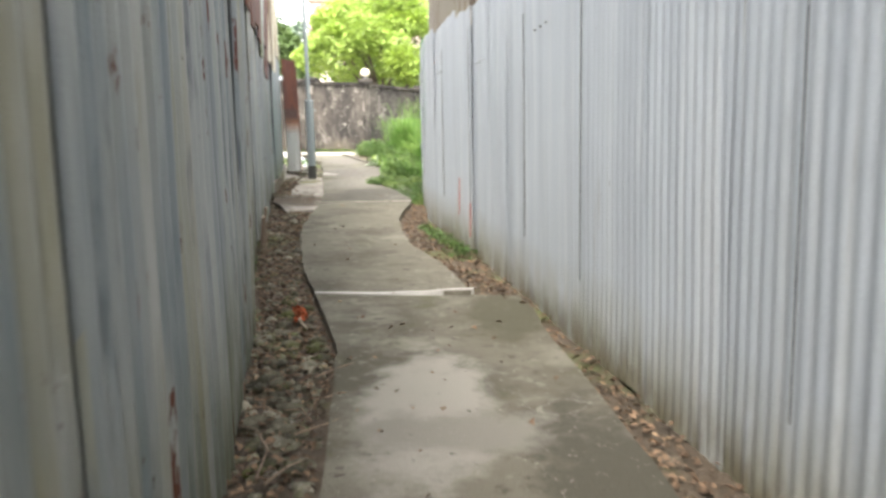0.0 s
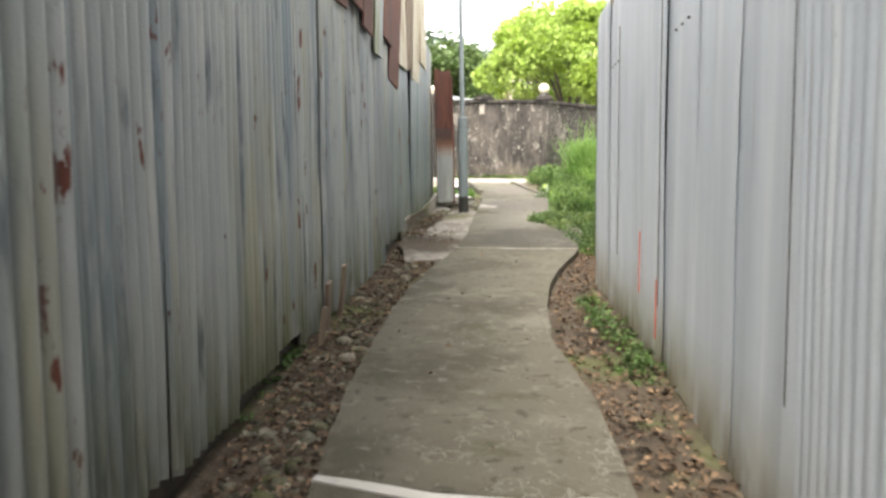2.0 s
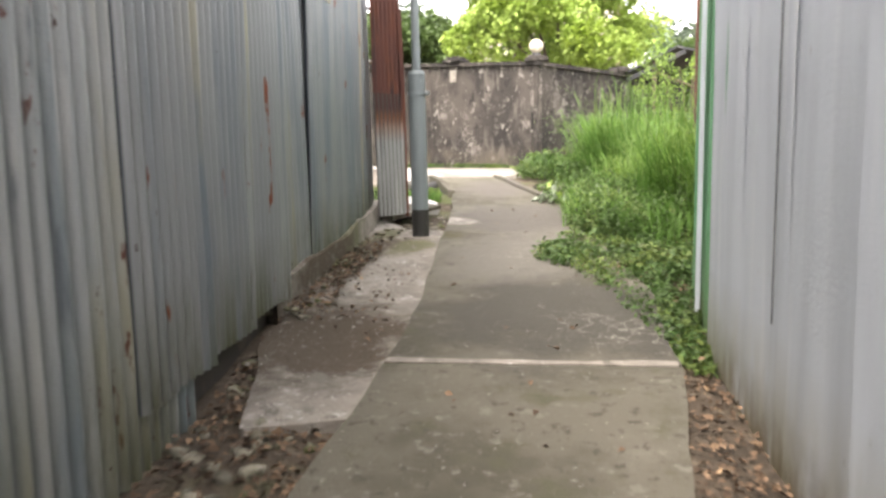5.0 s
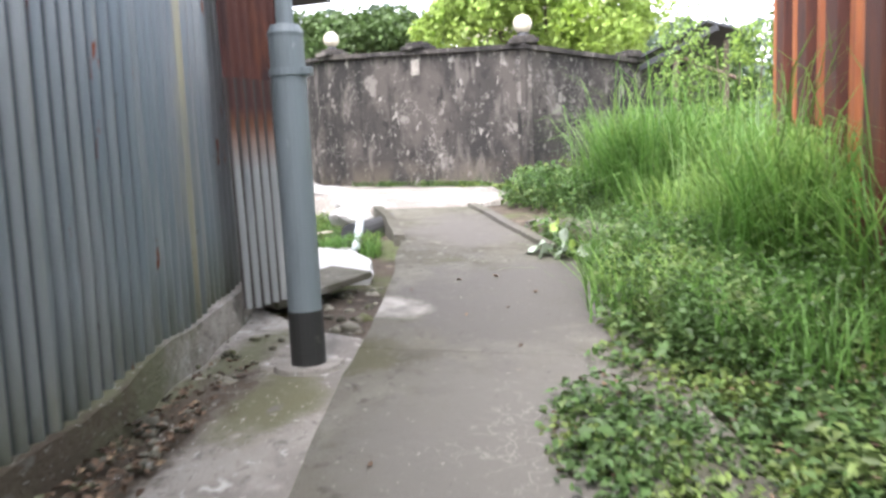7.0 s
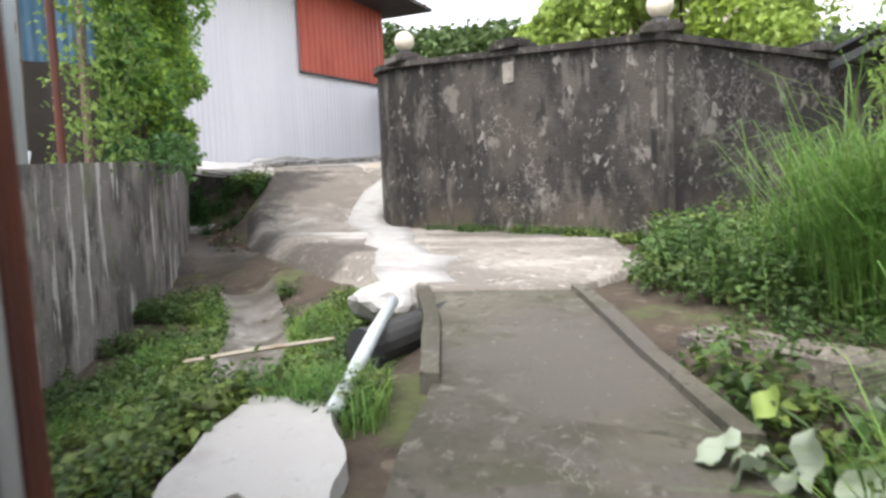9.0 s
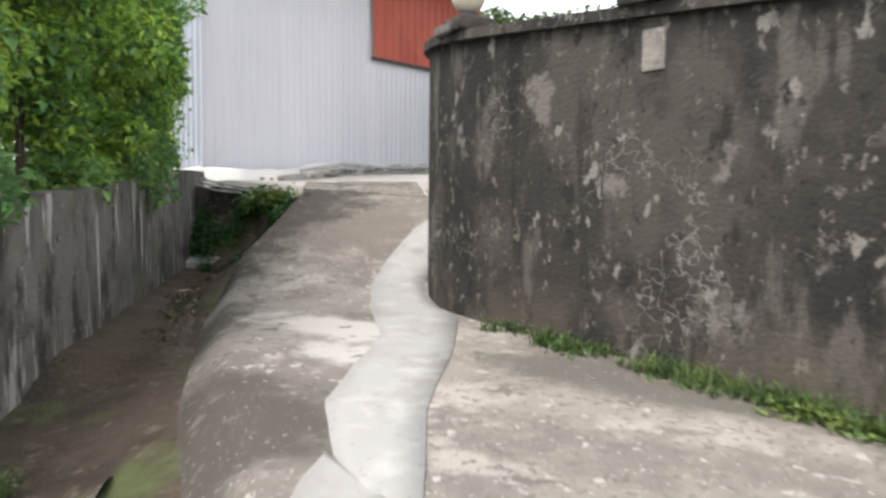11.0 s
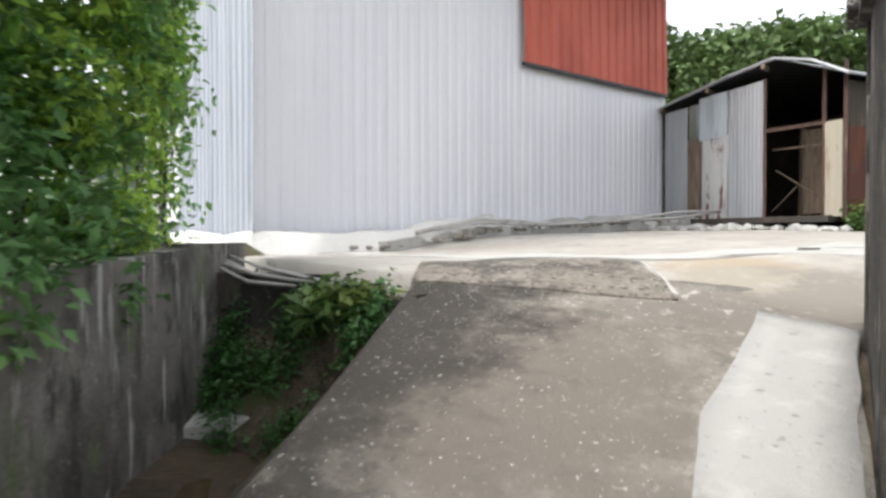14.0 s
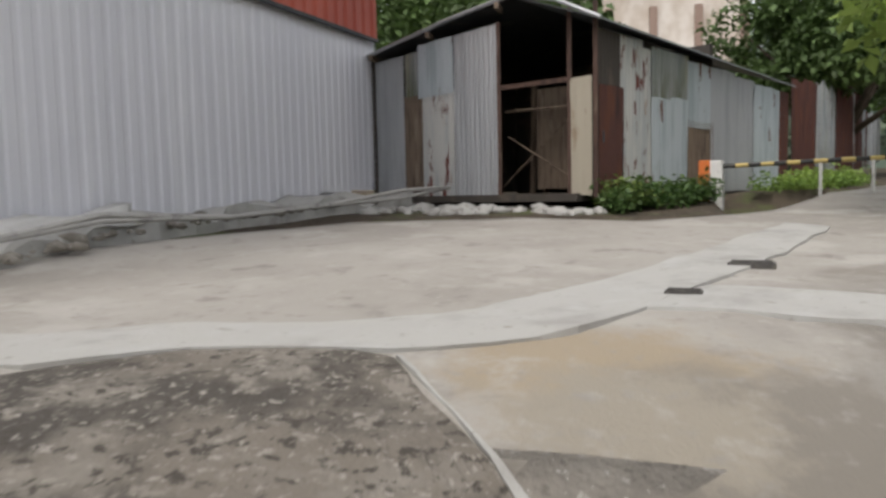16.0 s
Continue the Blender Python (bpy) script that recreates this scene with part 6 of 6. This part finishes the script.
part("post", tube([(0.34, 0.03, -0.7), (0.36, 0.03, 1.9)], 0.03, 8), black_metal, nb, "dark thin post")

# ---- rubble, litter and fallen things ----
def rock_mesh(rng, r):
    bm = bmesh.new()
    bmesh.ops.create_icosphere(bm, subdivisions=1, radius=r)
    k = rng.uniform(0, 50)
    for v in bm.verts:
        v.co *= 1 + 0.45 * noise.noise(v.co / r * 0.9 + Vector((k, k, k)))
        v.co.z *= 0.62
    return bm


def rocks(name, poly, n, r0, r1, material, label, seed, lift=0.0):
    r = random.Random(seed)
    nrng = np.random.default_rng(seed)
    vs, fs, o = [], [], 0
    base = []
    for k in range(6):
        bm = rock_mesh(r, 1.0)
        base.append((np.array([v.co for v in bm.verts]), np.array([[v.index for v in f.verts] for f in bm.faces])))
        bm.free()
    for x, y, z in scatter(nrng, poly, n):
        bv, bf = r.choice(base)
        s = r.uniform(r0, r1) * (1.8 if r.random() < 0.08 else 1)
        a = r.uniform(0, 6.28)
        c, sn = math.cos(a), math.sin(a)
        q = bv * s * np.array([1.25, 0.85, 1.0])
        q = np.stack([q[:, 0] * c - q[:, 1] * sn + x, q[:, 0] * sn + q[:, 1] * c + y, q[:, 2] + z + lift + s * 0.05], 1)
        vs.append(q)
        fs.append(bf + o)
        o += len(q)
    return tagged(new(name, quick_mesh(name, np.concatenate(vs), np.concatenate(fs), material)), label, "rubble", kind="stuff")


STRIP_L1 = [(-0.72, 2.0), (-0.43, 2.0), (-0.62, 4.1), (-0.97, 5.5), (-1.25, 6.6), (-1.5, 7.8), (-2.0, 8.0), (-1.19, 4.4)]
STRIP_L2 = [(-1.5, 7.6), (-2.0, 7.8), (-2.5, 10.6), (-2.88, 12.5), (-2.0, 12.3), (-1.87, 10.4), (-1.68, 8.7)]
STRIP_R = [(0.82, 2.0), (1.08, 2.2), (0.70, 5.6), (0.42, 7.5), (0.12, 9.0), (-0.14, 10.4), (-0.22, 12.2), (-0.44, 12.2), (-0.52, 10.6), (-0.45, 9.0), (-0.3, 8.0), (0.0, 7.0), (0.3, 5.8), (0.66, 5.3)]
rocks("rubble", STRIP_L1, 420, 0.014, 0.042, stone, "mossy broken stones along the tin wall", 1)
rocks("rubble", [(-0.75, 2.6), (-0.5, 2.6), (-0.68, 4.1), (-1.02, 5.5), (-1.3, 6.4), (-1.5, 6.3), (-1.2, 4.6)], 60, 0.03, 0.068, mossy_stone, "large mossy stones along the tin wall", 21, 0.01)
rocks("rubble", STRIP_L2, 160, 0.015, 0.05, stone, "broken stones and mortar beside the path", 2)
rocks("rubble", [(-3.4, 16.2), (-2.6, 15.9), (-2.75, 17.2), (-3.4, 17.2)], 60, 0.015, 0.045, stone, "crumbled concrete beside the lamp post", 3)
rocks("rubble", [(-2.95, 12.4), (-2.6, 12.3), (-3.0, 15.9), (-3.35, 15.9)], 140, 0.012, 0.035, stone, "crumbled mortar along the wall footing", 8, 0.07)
leaf_litter_spots = [(-2.85, 12.3), (-2.1, 12.1), (-2.3, 13.6), (-3.1, 14.6)]
rocks("rubble", [(-9.0, 24.2), (-8.5, 24.4), (-11.0, 27.0), (-11.5, 26.6)], 60, 0.02, 0.06, stone, "stones in the drain bed", 4)
rocks("rubble", [(-12.9, 36.5), (-9.0, 36.0), (-8.9, 36.5), (-12.4, 38.5)], 120, 0.04, 0.12, concrete_pale, "broken pale concrete below the shed", 5)
rocks("rubble", [(-13.5, 30.0), (-12.9, 30.0), (-12.5, 34.0), (-11.9, 38.0), (-12.6, 38.0), (-13.2, 34.0)], 220, 0.02, 0.065, concrete_ramp, "broken concrete lumps along the cladding foot", 7, 0.14)
rocks("gravel", [(-0.5, 12.6), (-0.25, 12.6), (-0.25, 13.4), (-0.55, 13.4)], 60, 0.02, 0.05, stone, "loose stones at the slab edge", 6)


def leaf_litter(poly, n, size, label, seed, lift=0.01, keep=None):
    r = np.random.default_rng(seed)
    p = np.array(scatter(r, poly, n, keep))
    p[:, 2] += lift + r.uniform(0, 0.025, n)
    v, f = leaf_arrays(p, size, r, 0.75, 1.7)
    return tagged(new("leaf_litter", quick_mesh("leaf_litter", v, f, litter)), label, "leaf litter", kind="stuff")


leaf_litter(STRIP_L1, 2600, 0.038, "brown dead leaves among the stones", 11)
leaf_litter(STRIP_L2, 2000, 0.042, "drift of brown dead leaves beside the path", 12)
leaf_litter(STRIP_R, 2200, 0.040, "brown dead leaves under the pale sheets", 13)
leaf_litter([(-0.9, 13.8), (-1.4, 14.5), (-0.4, 15.5), (-0.2, 13.4), (-0.5, 12.7)], 500, 0.05, "dead leaves among the verge weeds", 14, 0.03)
leaf_litter(VERGE, 800, 0.045, "brown dead leaves caught in the weeds", 18, 0.07)
leaf_litter([(-2.86, 12.6), (-3.2, 15.4), (-2.95, 15.4), (-2.6, 12.6)], 500, 0.04, "dead leaves gathered along the wall footing", 19, 0.08)
leaf_litter(leaf_litter_spots, 160, 0.04, "dead leaves strewn on the broken apron", 20, 0.075)
leaf_litter([(-8.4, 23.0), (-7.6, 23.4), (-10.6, 26.8), (-11.4, 26.6)], 900, 0.045, "dead leaves in the drain", 15, 0.07)
r = np.random.default_rng(17)
p = [(x, y, height(x, y) + 0.012) for x, y in zip(r.uniform(-0.9, 0.6, 40), r.uniform(2.2, 6.0, 40)) if side_of(WALL_L, x, y) < -0.3] + \
    [(x, y, height(x, y) + 0.012) for x, y in [(float(np.interp(yy, [6, 12, 18], [-0.7, -1.2, -2.2])) + r.uniform(-0.5, 0.5), yy) for yy in r.uniform(6, 18, 40)]]
v, f = leaf_arrays(np.array(p), 0.045, r, 0.85, 1.7)
tagged(new("leaf_litter", quick_mesh("leaf_litter", v, f, litter)), "scattered dead leaves on the footpath", "leaf litter", kind="stuff")
# twigs
trng = random.Random(9)
for k in range(9):
    x, y, a, L = trng.uniform(-0.72, -0.5), trng.uniform(2.3, 4.0), trng.uniform(0, 3.1), trng.uniform(0.15, 0.4)
    z = terrain(x, y) + 0.05
    t = part("twig", tube([(x, y, z), (x + L * 0.5 * math.cos(a), y + L * 0.5 * math.sin(a), z + 0.03), (x + L * math.cos(a + 0.2), y + L * math.sin(a + 0.2), z + 0.01)], [0.006, 0.005, 0.003], 5), wood_old)
    tagged(t, "dry fallen twig on the rubble", "twig", "twigs on the rubble")
# fallen flower
fl = thing("fallen_flower", "withered orange-red flower head on a stalk", "flower", m=pose(-0.98, 5.0, terrain(-0.98, 5.0) + 0.06))
v, f = leaf_arrays(clumps(np.random.default_rng(3), np.array([(0, 0, 0.03)]), [0.04], 70), 0.042, np.random.default_rng(3), 0.4, 1.5)
part("petals", quick_mesh("petals", v, f, red_flower), None, fl)
part("stalk", tube([(0, 0, 0), (0.02, -0.15, 0.02), (0.10, -0.3, -0.01)], 0.008, 6), cream_board, fl)
# boards leaning at the foot of the tin wall
for x, y, w, h, tilt in ((-2.03, 8.05, 0.12, 0.42, 8), (-1.93, 7.75, 0.10, 0.30, -5), (-2.12, 8.55, 0.10, 0.45, 4)):
    bd = part("board", box((0.03, w, h), None, 0.004), wood_old, m=pose(x + 0.05, y, terrain(x + 0.05, y) + h / 2 - 0.03, tilt, 6, 12))
    tagged(bd, "short weathered board leaning on the tin wall", "board", "boards leaning on the tin wall")
# drain bed, plank, water and slab
bv, bf = [], []
bl = resample([(-7.65, 21.9), (-8.6, 23.3), (-10.4, 25.45), (-11.75, 27.1)], 60)
for i, p in enumerate(bl):
    q = bl[min(i + 1, 60)] - bl[max(i - 1, 0)]
    sd = Vector((q.y, -q.x, 0)).normalized()
    for k in range(17):
        s = p + sd * (0.1 * k - 0.05)
        z = float(np.interp(s.y, [21, 22.5, 25, 28], [0.86, 1.12, 1.17, 1.2])) + 0.035 + 0.035 * noise.noise(Vector((s.x * 2.2, s.y * 2.2, 1))) + 0.015 * noise.noise(Vector((s.x * 7, s.y * 7, 3))) + 0.06 * step(0.5, 0.0, 0.1 * k) - 0.35 * step(12, 0, i) - 0.2 * step(1.0, 1.5, 0.1 * k)
        bv.append((s.x, s.y, z))
for i in range(60):
    for k in range(16):
        a = i * 17 + k
        bf.append((a, a + 1, a + 18, a + 17))
bed = tagged(new("ground_drain", mesh_of("ground_drain", bv, bf, mud, True)), "wet brown mud of the drain bed", "mud", kind="structure")
wv = [(-9.9, 24.9), (-9.5, 25.3), (-9.9, 25.9), (-10.5, 26.5), (-11.2, 27.05), (-11.6, 26.9), (-10.7, 25.7)]
wp = part("water_drain", mesh_of("water_drain", [(x, y, 1.222) for x, y in wv], [tuple(range(len(wv)))], water), None)
tagged(wp, "shallow brown water in the drain", "water", kind="structure")
pk = part("plank", box((0.55, 0.09, 0.02), pose(-10.15, 25.6, 1.22, 0, -4, 55), 0.003), cream_board)
tagged(pk, "pale broken plank lying in the drain", "plank")
ds = part("slab", box((1.3, 0.9, 0.14), pose(-11.75, 27.6, 1.42, 10, -8, 40), 0.02), concrete_pale)
tagged(ds, "pale concrete slab at the drain head", "slab")
rd = part("cane", tube([(-4.6, 18.6, 0.98), (-4.2, 18.8, 1.03), (-3.9, 19.1, 1.04)], [0.012, 0.015, 0.012], 6), cream_board)
tagged(rd, "dry pale cane lying on the bank", "cane")
weeds([(-8.2, 22.8), (-7.7, 23.2), (-9.5, 25.3), (-9.9, 25.0)], 90, 0.12, 0.045, weed_mat, "sparse weeds in the drain bed", 61)
weeds([(-1.25, 4.55), (-1.15, 4.3), (-1.95, 7.4), (-2.0, 7.75)], 40, 0.08, 0.035, weed_mat, "tiny weeds at the foot of the tin wall", 62)
